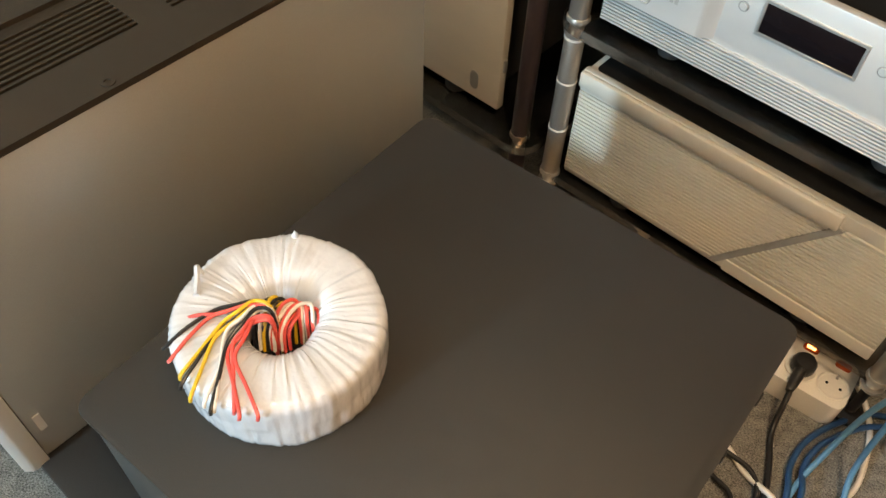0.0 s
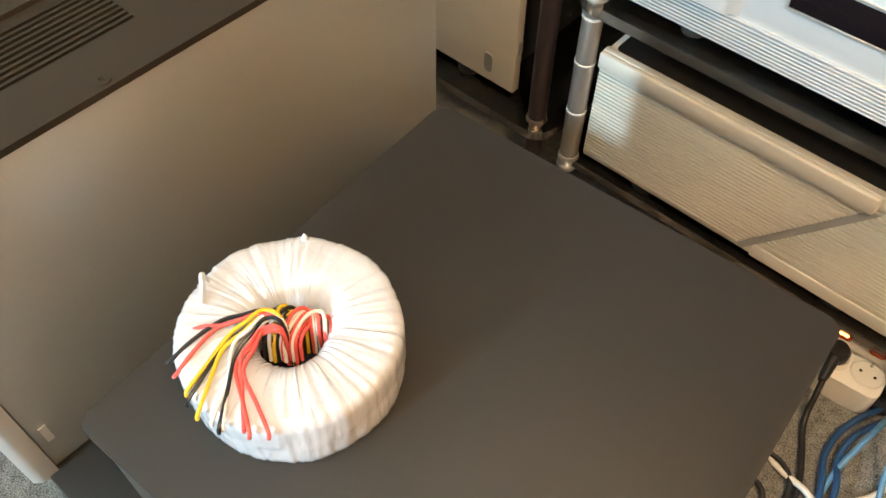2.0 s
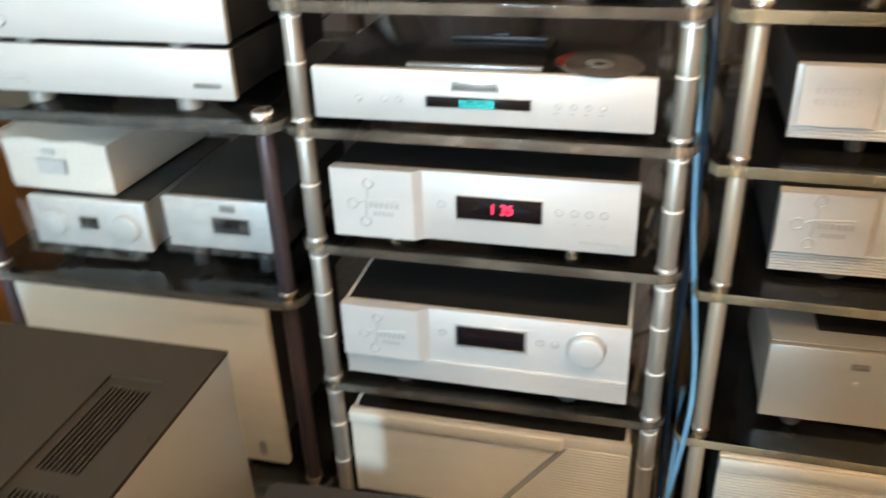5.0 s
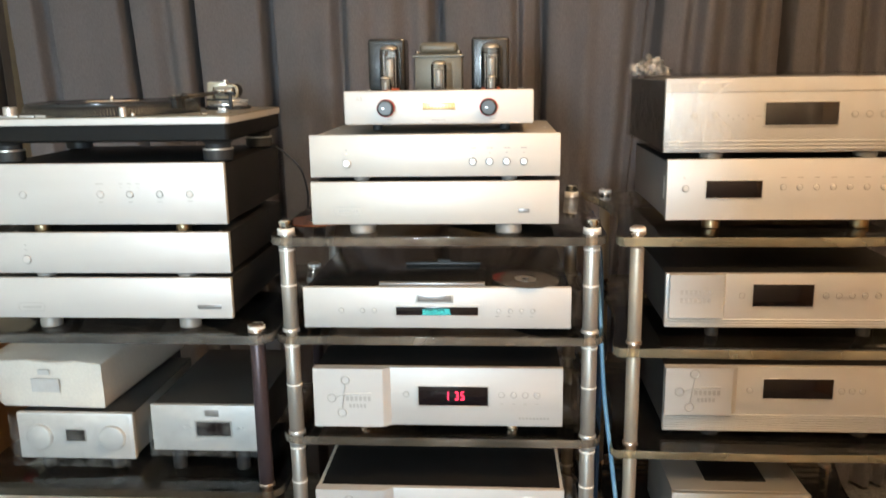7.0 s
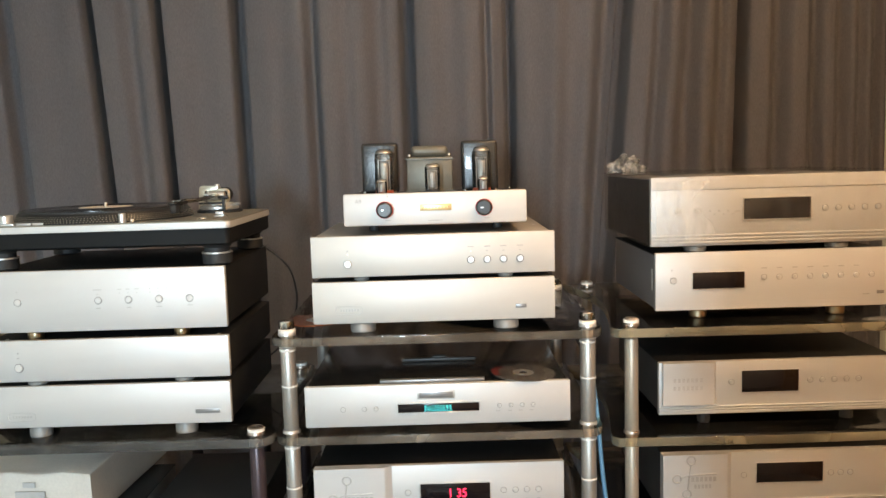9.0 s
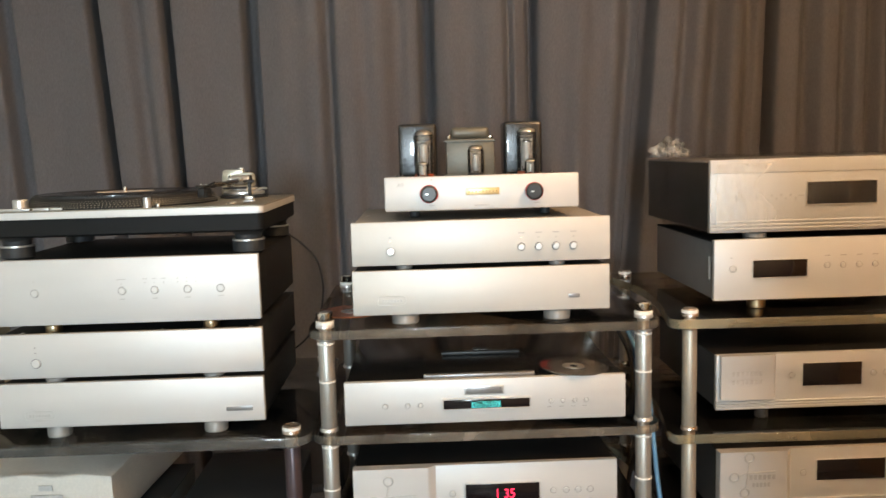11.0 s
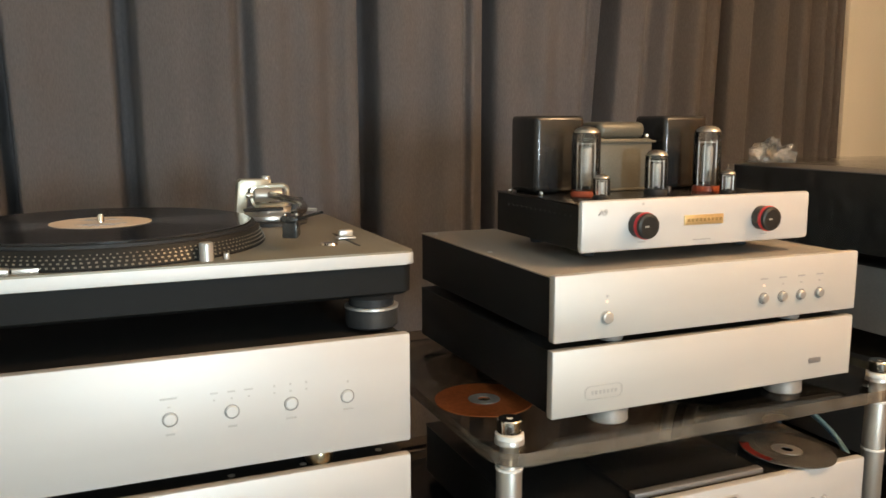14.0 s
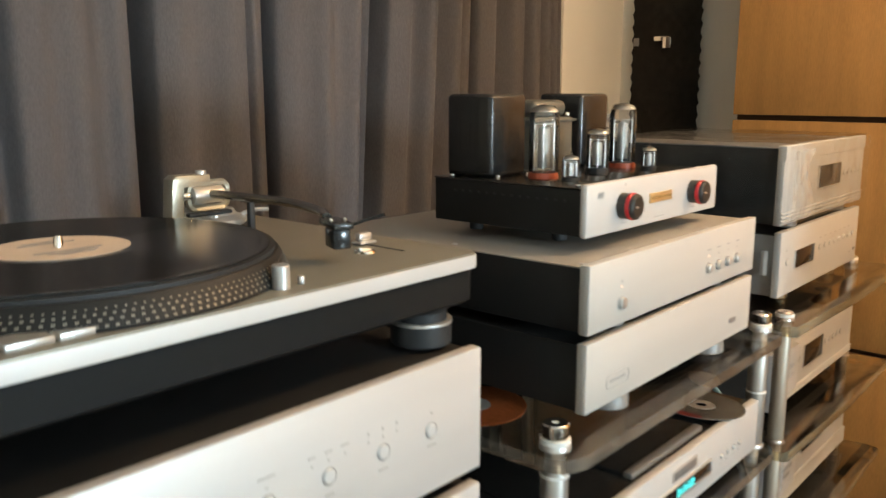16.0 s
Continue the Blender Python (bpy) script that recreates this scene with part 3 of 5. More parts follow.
for z0, z1 in S:
    edged(part("shelf", prism(bmesh.new(), rounded(-0.488, 0.105, 0.770 if z0 > 0.7 else 0.785 if z0 > 0.1 else 0.800, 1.280, 0.033), z0, z1, 0.0015), ACRYLIC, mid, "clear smoky acrylic shelf"), EDGE)
for x in (-0.461, 0.080):
    for y in (0.803, 1.225):
        rack_post(mid, x, y, S, 1.064, TUBE, CHROME, True, 0.0138)

R = [(0.084, 0.098), (0.368, 0.383), (0.633, 0.648), (0.824, 0.840), (1.022, 1.038)]
right = thing("glass_rack", 0, 0, 0, "five tier hi-fi rack with curved clear shelves and steel posts", "rack", "hi-fi racks")
outline = glide([(0.108, 1.295, 0), (0.128, 1.22, 0), (0.147, 1.12, 0), (0.150, 1.02, 0), (0.141, 0.92, 0), (0.126, 0.83, 0), (0.119, 0.785, 0), (0.128, 0.764, 0)], 4)
outline = [(p.x, p.y) for p in outline] + [(0.42, 0.758)] + [(0.838 - p.x, p.y) for p in reversed(outline)]
for z0, z1 in R:
    edged(part("shelf", prism(bmesh.new(), outline, z0, z1, 0.0015), ACRYLIC, right, "clear smoky acrylic shelf with curved sides"), EDGE_AMBER)
for x, y in ((0.157, 0.795), (0.157, 1.245), (0.691, 0.847), (0.691, 1.245)):
    rack_post(right, x, y, R, 1.052, TUBE_WARM, COPPER, False, 0.0122)

L = [(0.120, 0.136), (0.532, 0.548), (0.840, 0.856)]
left = thing("smoked_glass_rack", 0, 0, 0, "three tier rack with smoked glass shelves and plum posts", "rack", "hi-fi racks")
for z0, z1 in L:
    edged(part("shelf", prism(bmesh.new(), rounded(-1.125, -0.492, 0.772, 1.325, 0.035), z0, z1, 0.002), SMOKED, left, "dark smoked glass shelf"), SMOKED_EDGE)
for x in (-1.090, -0.526):
    for y in (0.803, 1.29):
        rack_post(left, x, y, L, 0.869, PLUM, COPPER, False, 0.0140)


# ---- hi-fi units ----
class Unit:
    """A hi-fi unit: an Empty on its shelf at the middle of the front, x to the right, y backwards, z up."""

    def __init__(self, name, x0, x1, z0, z1, y, shelf, depth, label, category, group="", front=SILVER, side=BLACK, top=BLACK,
                 inset=0.004, foot=None, foot_mat=FOOT_GREY, panel=0.012, foot_x=0.30, foot_y=(0.06, 0.82), bev=0.0015, rz=0.0, lip=0.003, foot_r=0.022):
        self.ob = thing(name, (x0 + x1) / 2, y, shelf, label, category, group, rz)
        self.w, self.h, self.z0, self.d = x1 - x0, z1 - z0, z0 - shelf, depth
        w, a, b = self.w / 2, self.z0, self.z0 + self.h
        self.front = part("front_panel", boxed(-w, w, 0, panel, a, b, bev), front, self.ob, "satin metal front panel")
        part("chassis", boxed(-w + inset, w - inset, panel, depth, a + 0.001, b - lip - 0.0022, 0.001), side, self.ob)
        part("top_cover", boxed(-w + inset - 0.001, w - inset + 0.001, panel + 0.0005, depth + 0.001, b - lip - 0.002, b - lip, 0.0008), top, self.ob)
        if foot is None:
            foot = self.z0 > 0.004
        if foot:
            for sx in (-1, 1):
                for fy in foot_y:
                    part("foot", lathe(bmesh.new(), [(0.0, 0.0), (foot_r * 0.9, 0.0), (foot_r, 0.002), (foot_r, max(0.004, a * 0.75)), (foot_r * 0.85, a), (0.0, a)], 24,
                                       Matrix.Translation((sx * self.w * foot_x, depth * fy, 0))), foot_mat, self.ob)

    def u(self, s):
        return (s - 0.5) * self.w

    def v(self, t):
        """Height from the share t of the front, counted from its top."""
        return self.z0 + self.h * (1 - t)

    def button(self, s, t, r=0.006, out=0.006, ring=True, material=SILVER, ink=BUTTON_RING):
        b = part("button", lathe(bmesh.new(), [(0.0, out), (r * 0.78, out), (r * 0.88, out - 0.00002), (r, out - 0.0006), (r, -0.001), (0.0, -0.001)], 24, Matrix.Translation((self.u(s), 0, self.v(t))) @ pose(0, 0, 0, 90)), material, self.ob)
        if ring:
            part("button_ring", ring_of(bmesh.new(), self.u(s), -0.0002, self.v(t), r + 0.0009, 0.0006, "y", 24), ink, b, "grey ring round the button")
        return b

    def knob(self, s, t, r, out, material=SILVER_EDGE, label=""):
        prof = [(0.0, out), (r * 0.88, out), (r * 0.96, out - 0.0008), (r, out - 0.0025), (r, 0.0), (0.0, 0.0)]
        return part("knob", lathe(bmesh.new(), prof, 40, Matrix.Translation((self.u(s), 0, self.v(t))) @ pose(0, 0, 0, 90)), material, self.ob, label)

    def window(self, s0, s1, t0, t1, material=DISPLAY, frame=SILVER_EDGE, rim=0.003, name="display"):
        x0, x1, z1, z0 = self.u(s0), self.u(s1), self.v(t0), self.v(t1)
        d = part(name, boxed(x0, x1, -0.0016, 0.002, z0, z1, 0.0005), material, self.ob, "dark glossy display window")
        if frame:
            bm = bmesh.new()
            for a in ((x0 - rim, x1 + rim, z0 - rim, z0 - 0.0002), (x0 - rim, x1 + rim, z1 + 0.0002, z1 + rim), (x0 - rim, x0 - 0.0002, z0 - 0.0002, z1 + 0.0002), (x1 + 0.0002, x1 + rim, z0 - 0.0002, z1 + 0.0002)):
                box(bm, a[0], a[1], -0.0024, 0.001, a[2], a[3], 0.0004, 1)
            part("display_frame", bm, frame, d)
        return d

    def marks(self, rows, material=ETCH, name="legend", out=0.0):
        """Small printed marks: (s, t, width, height) in shares and metres."""
        bm = bmesh.new()
        for s, t, w, h in rows:
            x, z = self.u(s), self.v(t)
            box(bm, x - w / 2, x + w / 2, -0.0004 - out, 0.0005 - out, z - h / 2, z + h / 2)
        return part(name, bm, material, self.ob, "", "stuff")

    def plate(self, s0, s1, t0, t1, out=0.002, material=SILVER, bev=0.001, name="raised_plate", label="", y_in=0.001):
        return part(name, boxed(self.u(s0), self.u(s1), -out, y_in, self.v(t1), self.v(t0), bev), material, self.ob, label)

    def block(self, s1, s2, t0, t1, out, s0=0.0):
        """A raised block from s0 to s1 whose shoulder runs down to the front at s2."""
        a, b, c, m = self.u(s0), self.u(s1), self.u(s2), (self.u(s2) - self.u(s1)) * 0.35
        line = [(a, 0.001), (a, -out + 0.001), (a + 0.001, -out), (b, -out), (b + 0.3 * m, -out + 0.0003), (b + m, -out * 0.75), (c - m, -out * 0.22), (c - 0.3 * m, -0.0004), (c, 0.001)]
        return part("raised_block", prism(bmesh.new(), line, self.v(t1), self.v(t0)), SILVER, self.ob, "raised block with an engraved mark")

    def oval(self, s, t, w, h, material=ETCH_SOFT):
        """A thin engraved outline with round ends and a few bars for lettering inside."""
        x, z = self.u(s), self.v(t)
        line = [(x + px, -0.0002, z + pz) for px, pz in rounded(-w / 2, w / 2, -h / 2, h / 2, h * 0.42, 4)]
        bm = sweep(bmesh.new(), line + [line[0]], 0.0005, 5, 2)
        for k in range(7):
            box(bm, x - w * 0.33 + k * w * 0.105, x - w * 0.33 + k * w * 0.105 + w * 0.055, -0.0005, 0.0005, z - h * 0.14, z + h * 0.14)
        return part("maker_mark", bm, material, self.ob)

    def emblem(self, s, t, size, material=ETCH_SOFT, out=0.0):
        """An engraved mark: three small rings on stalks beside bars of lettering."""
        x, z = self.u(s), self.v(t)
        bm = bmesh.new()
        for dx, dz in ((-0.55, 0.0), (-0.08, 0.62), (-0.22, -0.52)):
            ring_of(bm, x + dx * size, -out - 0.0002, z + dz * size, size * 0.14, size * 0.027, "y", 20)
        for a, b in (((-0.42, 0.03), (-0.12, 0.14)), ((-0.09, 0.47), (-0.14, 0.12)), ((-0.2, -0.38), (-0.14, 0.1)), ((-0.14, 0.12), (0.75, 0.16))):
            sweep(bm, [(x + a[0] * size, -out - 0.0002, z + a[1] * size), (x + (a[0] + b[0]) / 2 * size, -out - 0.0002, z + (a[1] + b[1]) / 2 * size), (x + b[0] * size, -out - 0.0002, z + b[1] * size)], size * 0.025, 5, 2)
        for k in range(6):
            box(bm, x + (-0.08 + k * 0.145) * size, x + (0.02 + k * 0.145) * size, -out - 0.0006, 0.0005 - out, z - 0.10 * size, z + 0.06 * size)
        for k in range(5):
            box(bm, x + (0.02 + k * 0.12) * size, x + (0.10 + k * 0.12) * size, -out - 0.0006, 0.0005 - out, z - 0.34 * size, z - 0.20 * size)
        return part("emblem", bm, material, self.ob)

    def screws(self, rows, r=0.0036):
        for x, y in rows:
            part("screw", lathe(bmesh.new(), [(0.0, 0.0012), (r * 0.5, 0.0012), (r, 0.0004), (r, -0.001), (0.0, -0.001)], 12,
                                Matrix.Translation((x, y, self.z0 + self.h - 0.003))), SILVER, self.ob)

    def slats(self, s0, s1, t0, t1, n, out=0.0022, material=None, run=None, fill=0.55):
        """Horizontal ribs across the front; run(z share) may give other ends."""
        step = (t1 - t0) / n
        for k in range(n):
            a = t0 + k * step
            e0, e1 = run((a + step / 2)) if run else (s0, s1)
            if e1 - e0 > 0.005:
                part("slat", boxed(self.u(e0), self.u(e1), -out, 0.001, self.v(a + step * fill), self.v(a), 0.0005, 1), material, self.ob)


# left stack: three silver units under the turntable
u = Unit("power_supply", -1.021, -0.571, 0.877, 0.954, 0.811, 0.856, 0.38, "flat silver hi-fi unit on two silver feet", "hi-fi unit", "stack under the turntable", foot_r=0.020)
u.oval(0.15, 0.73, 0.050, 0.016)
u.plate(0.855, 0.955, 0.66, 0.76, 0.0012, BADGE, 0.0004, "badge", "dark grey badge with a pale line")
u = Unit("power_amplifier", -1.019, -0.569, 0.963, 1.039, 0.811, 0.954, 0.38, "flat silver hi-fi unit with one round button", "hi-fi unit", "stack under the turntable", foot_r=0.018)
u.button(0.15, 0.66, 0.0070, 0.003, True, SILVER, RING_INK)
u.marks([(0.15, 0.30, 0.003, 0.003), (0.15, 0.42, 0.004, 0.002)])
u.screws([(-0.19, 0.03), (-0.13, 0.025), (0.05, 0.025), (0.12, 0.025), (0.20, 0.03)])
u = Unit("phono_stage", -1.016, -0.569, 1.054, 1.165, 0.811, 1.039, 0.38, "tall silver hi-fi unit with five round buttons", "hi-fi unit", "stack under the turntable", foot_mat=BRASS, foot_r=0.014)
for s in (0.161, 0.486, 0.608, 0.731, 0.854):
    u.button(s, 0.505, 0.0056, 0.0014, True, SILVER)
u.marks([(0.161, 0.33, 0.0025, 0.0018), (0.485, 0.33, 0.0149, 0.0018), (0.485, 0.40, 0.0031, 0.0012), (0.485, 0.63, 0.0081, 0.0018), (0.573, 0.33, 0.0068, 0.0018), (0.608, 0.33, 0.0068, 0.0018), (0.643, 0.33, 0.0081, 0.0018),
         (0.573, 0.39, 0.0019, 0.0018), (0.608, 0.39, 0.0019, 0.0018), (0.643, 0.39, 0.0019, 0.0018), (0.608, 0.63, 0.0081, 0.0018), (0.696, 0.33, 0.0019, 0.0024), (0.730, 0.33, 0.0019, 0.0024), (0.764, 0.33, 0.0019, 0.0024),
         (0.696, 0.39, 0.0019, 0.0018), (0.730, 0.39, 0.0019, 0.0018), (0.764, 0.39, 0.0019, 0.0018), (0.730, 0.63, 0.0099, 0.0018), (0.855, 0.37, 0.0019, 0.0024), (0.855, 0.62, 0.0099, 0.0018)], ETCH_SOFT)

# middle rack, top shelf
u = Unit("power_amplifier", -0.412, 0.022, 1.055, 1.1305, 0.80, 1.037, 0.392, "flat silver hi-fi unit on round silver feet", "hi-fi unit", "stack under the valve amplifier", front=LAMPLIT_SILVER, top=BLACK, foot_r=0.023)
u.oval(0.15, 0.68, 0.048, 0.015)
u.plate(0.838, 0.882, 0.64, 0.73, 0.0012, BADGE, 0.0004, "badge", "small dark grey badge")
u = Unit("preamplifier", -0.411, 0.023, 1.139, 1.212, 0.80, 1.1305, 0.392, "silver preamplifier with five round buttons", "hi-fi unit", "stack under the valve amplifier", front=LAMPLIT_SILVER, top=TOPCOVER, foot_r=0.014)
u.button(0.150, 0.68, 0.0065, 0.005, True, SILVER_EDGE, ETCH)
for s in (0.655, 0.722, 0.789, 0.857):
    u.button(s, 0.65, 0.0055, 0.005, True, SILVER_EDGE, RING_INK)
u.marks([(0.15, 0.36, 0.003, 0.003)] + [(s, 0.33, 0.011, 0.002) for s in (0.655, 0.722, 0.789, 0.857)] + [(s, 0.44, 0.003, 0.002) for s in (0.722, 0.789, 0.857)])
u.marks([(0.15, 0.44, 0.0028, 0.0028), (0.655, 0.44, 0.0028, 0.0028)], GLOW_LED, "indicator")
u.screws([(-0.20, 0.02), (-0.20, 0.37), (-0.20, 0.19), (0.20, 0.02), (0.20, 0.18), (-0.10, 0.018), (0.10, 0.018), (-0.03, 0.018)])

# valve amplifier
V = Unit("valve_amplifier", -0.355, -0.021, 1.226, 1.285, 0.840, 1.212, 0.220, "small valve amplifier with silver front and black top", "amplifier", top=BELL, panel=0.010, bev=0.004, foot_mat=RUBBER, foot_r=0.009, inset=0.006, lip=0.005, foot_x=0.35, foot_y=(0.30, 0.86))
zt = V.z0 + V.h - 0.005
for s in (0.228, 0.764):
    k = V.knob(s, 0.50, 0.0146, 0.020, KNOB_DARK, "black ridged volume knob")
    part("knob_ring", lathe(bmesh.new(), [(0.0146, 0.0), (0.0155, 0.001), (0.0155, 0.004), (0.0146, 0.005)], 36, Matrix.Translation((V.u(s), -0.0105, V.v(0.50))) @ pose(0, 0, 0, 90)), RED_RING, k, "red ring on the knob")
    part("knob_face", lathe(bmesh.new(), [(0.0, 0.0203), (0.0112, 0.0203), (0.0118, 0.0198)], 36, Matrix.Translation((V.u(s), 0, V.v(0.50))) @ pose(0, 0, 0, 90)), KNOB_FACE, k, "spun dark metal face")
    part("pointer", boxed(V.u(s) - 0.006, V.u(s) - 0.001, -0.0207, -0.0198, V.v(0.50) - 0.001, V.v(0.50) + 0.001), SILVER_EDGE, k)
V.plate(0.418, 0.590, 0.37, 0.57, 0.0016, GOLD, 0.0006, "badge", "gold badge with fine dark bars")
bm = bmesh.new()
for k in range(9):
    x = V.u(0.435 + 0.0175 * k)
    box(bm, x - 0.0018, x + 0.0018, -0.0021, -0.0015, V.v(0.50), V.v(0.44))
part("badge_lettering", bm, GOLD_DARK, V.ob, "", "stuff")
V.marks([(0.50, 0.87, 0.026, 0.0016), (0.243, 0.10, 0.003, 0.003), (0.782, 0.84, 0.010, 0.0016), (0.243, 0.84, 0.010, 0.0016)])
words("lettering", "A9", 0.0105, ETCH, V.ob, Matrix.Translation((V.u(0.065), -0.0006, V.v(0.29))) @ FACING)
vents = bmesh.new()
for k in range(14):
    box(vents, -V.w / 2 + 0.0052, -V.w / 2 + 0.0062, 0.03 + k * 0.012, 0.0335 + k * 0.012, V.v(0.36), V.v(0.32))
part("side_vents", vents, RUBBER, V.ob)
for cx in (-0.108, 0.090):
    t = part("output_transformer", boxed(cx - 0.036, cx + 0.036, 0.147, 0.217, zt, zt + 0.099, 0.0065, 4), BELL, V.ob, "black lacquered transformer cover")
    for dx, dy in ((-0.03, 0.141), (0.03, 0.141)):
        part("bolt", cyled(cx + dx, dy, zt, 0.003, 0.004, "z", 10), CHROME, t)
t = part("mains_transformer", boxed(-0.055, 0.036, 0.149, 0.212, zt, zt + 0.069, 0.003), OLIVE, V.ob, "olive grey transformer core between flanges")
part("flange", boxed(-0.0585, 0.0395, 0.1455, 0.2155, zt + 0.0635, zt + 0.0665, 0.0006, 1), OLIVE, t)
part("flange", boxed(-0.0585, 0.0395, 0.1455, 0.2155, zt + 0.0005, zt + 0.0035, 0.0006, 1), OLIVE, t)
part("bell_cover", boxed(-0.046, 0.028, 0.153, 0.208, zt + 0.069, zt + 0.091, 0.009, 3), OLIVE, t, "olive grey domed end cover")
for dx in (-0.049, 0.030):
    for dy in (0.155, 0.206):
        part("bolt", cyled(dx, dy, zt + 0.069, 0.0035, 0.006, "z", 10, 0.001), CHROME, t)


def valve(x, y, r, h, base, base_mat, tip, label):
    """A glass valve: base, bulb, silvered crown, anode and pins."""
    m = Matrix.Translation((x, y, zt))
    v = part("valve", lathe(bmesh.new(), [(0.0, base), (r * 0.93, base), (r, base + 0.003), (r, h - r * 0.85), (r * 0.96, h - r * 0.58), (r * 0.86, h - r * 0.34), (r * 0.66, h - r * 0.14), (r * 0.35, h - 0.0010), (0.0, h)], 28, m), VALVE_GLASS, V.ob, label)
    part("socket", lathe(bmesh.new(), [(0.0, 0.0), (r * 1.01, 0.0), (r * 1.01, base * 0.6), (r * 0.95, base * 0.9), (r * 0.95, base), (0.0, base)], 24, m), base_mat, v)
    part("crown", lathe(bmesh.new(), [(r * 0.90, h - r * 0.50), (r * 0.84, h - r * 0.36), (r * 0.64, h - r * 0.20), (r * 0.33, h - 0.0018), (0.0, h - 0.0012)], 24, m), GETTER, v, "silvered crown inside the glass")
    part("anode", lathe(bmesh.new(), [(0.0, base + h * 0.06), (r * 0.34, base + h * 0.06), (r * 0.40, base + h * 0.08), (r * 0.40, h * 0.66), (r * 0.34, h * 0.68), (0.0, h * 0.72)], 16, m), ANODE, v)
    part("mica", lathe(bmesh.new(), [(0.0, h * 0.735), (r * 0.66, h * 0.735), (r * 0.66, h * 0.742), (0.0, h * 0.742)], 20, m), MICA, v, "pale mica disc")
    rods = bmesh.new()
    for q in (0.5, 2.1, 3.7, 5.3):
        cyl(rods, x + r * 0.66 * math.cos(q), y + r * 0.66 * math.sin(q), zt + base, 0.0006, h * 0.76 - base, "z", 6)
    part("support_rods", rods, SILVER_EDGE, v, "", "stuff")
    if tip:
        part("tip", lathe(bmesh.new(), [(r * 0.3, h - 0.002), (r * 0.14, h + 0.003), (0.0, h + 0.009)], 12, m), VALVE_GLASS, v)
    return v


valve(-0.097, 0.104, 0.0178, 0.087, 0.007, ORANGE_BASE, False, "tall glass power valve with silvered top")
valve(0.091, 0.104, 0.0178, 0.087, 0.007, ORANGE_BASE, False, "tall glass power valve with silvered top")
valve(-0.004, 0.086, 0.0145, 0.057, 0.007, RUBBER, False, "glass rectifier valve with silvered top")
valve(-0.100, 0.064, 0.0102, 0.030, 0.004, RUBBER, True, "small glass valve with pointed tip")
valve(0.092, 0.064, 0.0102, 0.030, 0.004, RUBBER, True, "small glass valve with pointed tip")
for x, y in ((-0.150, 0.022), (0.150, 0.022), (-0.10, 0.012), (0.12, 0.014), (-0.152, 0.2), (0.152, 0.2)):
    part("screw", cyled(x, y, zt, 0.004, 0.003, "z", 12, 0.001), CHROME, V.ob)

# CD player with a lid on top
C = Unit("cd_player", -0.432, 0.045, 0.869, 0.944, 0.785, 0.857, 0.34, "silver CD player with cyan display and top lid", "CD player", bev=0.002, foot_r=0.010, foot_x=0.28, foot_y=(0.14, 0.85), top=BELL, side=BLACK)
C.window(0.351, 0.656, 0.475, 0.675)
bm = bmesh.new()
rnd = random.Random(4)
for k in range(9):
    x = C.u(0.451 + 0.0115 * k)
    w, z0, z1 = 0.0034, C.v(0.622), C.v(0.522)
    zm = (z0 + z1) / 2
    for seg in range(7):
        if rnd.random() < 0.72:
            a = ((x, x + w, z1 - 0.0007, z1), (x, x + w, zm - 0.0004, zm + 0.0004), (x, x + w, z0, z0 + 0.0007), (x, x + 0.0007, zm, z1), (x + w - 0.0007, x + w, zm, z1), (x, x + 0.0007, z0, zm), (x + w - 0.0007, x + w, z0, zm))[seg]
            box(bm, a[0], a[1], -0.0021, -0.0014, a[2], a[3])
for k in range(14):
    x = C.u(0.449 + 0.0077 * k)
    box(bm, x, x + 0.0022, -0.0021, -0.0014, C.v(0.655), C.v(0.64))
part("display_digits", bm, GLOW_CYAN, C.ob, "cyan lit display segments")
C.plate(0.425, 0.565, 0.16, 0.36, 0.0012, SILVER_EDGE, 0.0004, "badge_rim")
C.plate(0.432, 0.558, 0.19, 0.33, 0.0020, BADGE, 0.0004, "badge", "grey badge with engraved bars")
for s, r in ((0.138, 0.0062), (0.217, 0.0055), (0.262, 0.0055), (0.727, 0.0048), (0.770, 0.0048), (0.812, 0.0048), (0.853, 0.0048)):
    C.button(s + 0.006, 0.57, r * 0.58, 0.003, True)
C.marks([(s, 0.70, 0.007, 0.0015) for s in (0.727, 0.770, 0.812, 0.853)])
zc = C.z0 + C.h - 0.003
part("lid", boxed(-0.104, 0.086, 0.030, 0.205, zc, zc + 0.006, 0.0015), BELL, C.ob, "dark sliding lid over the disc well")
part("lid_edge", boxed(-0.104, 0.086, 0.018, 0.0298, zc, zc + 0.007, 0.001), BADGE, C.ob, "grey front edge of the lid")
part("lid_bar", boxed(-0.070, 0.076, 0.154, 0.163, zc + 0.0062, zc + 0.0125, 0.0015), DARKSIDE, C.ob, "dark rear bar of the lid")
part("lid_grip", boxed(-0.010, 0.018, 0.1635, 0.176, zc + 0.0062, zc + 0.0150, 0.002), DARKSIDE, C.ob)


def disc(x, y, z, tilt, material, label):
    t = thing("compact_disc", x, y, z, label, "disc", "loose discs")
    t.matrix_basis = pose(x, y, z, *tilt)
    part("disc_body", lathe(bmesh.new(), [(0.0075, 0.0), (0.0600, 0.0), (0.0600, 0.0012), (0.0075, 0.0012), (0.0075, 0.0)], 56), material, t)
    part("hub", lathe(bmesh.new(), [(0.0076, 0.00125), (0.0195, 0.00125), (0.0195, 0.0016), (0.0076, 0.0016), (0.0076, 0.00125)], 40), SILVER_EDGE, t)
    return t


d = disc(-0.034, 0.838, 0.9455, (0.5, 3.2, 0), DISC_GREY, "shiny grey compact disc lying on the CD player")
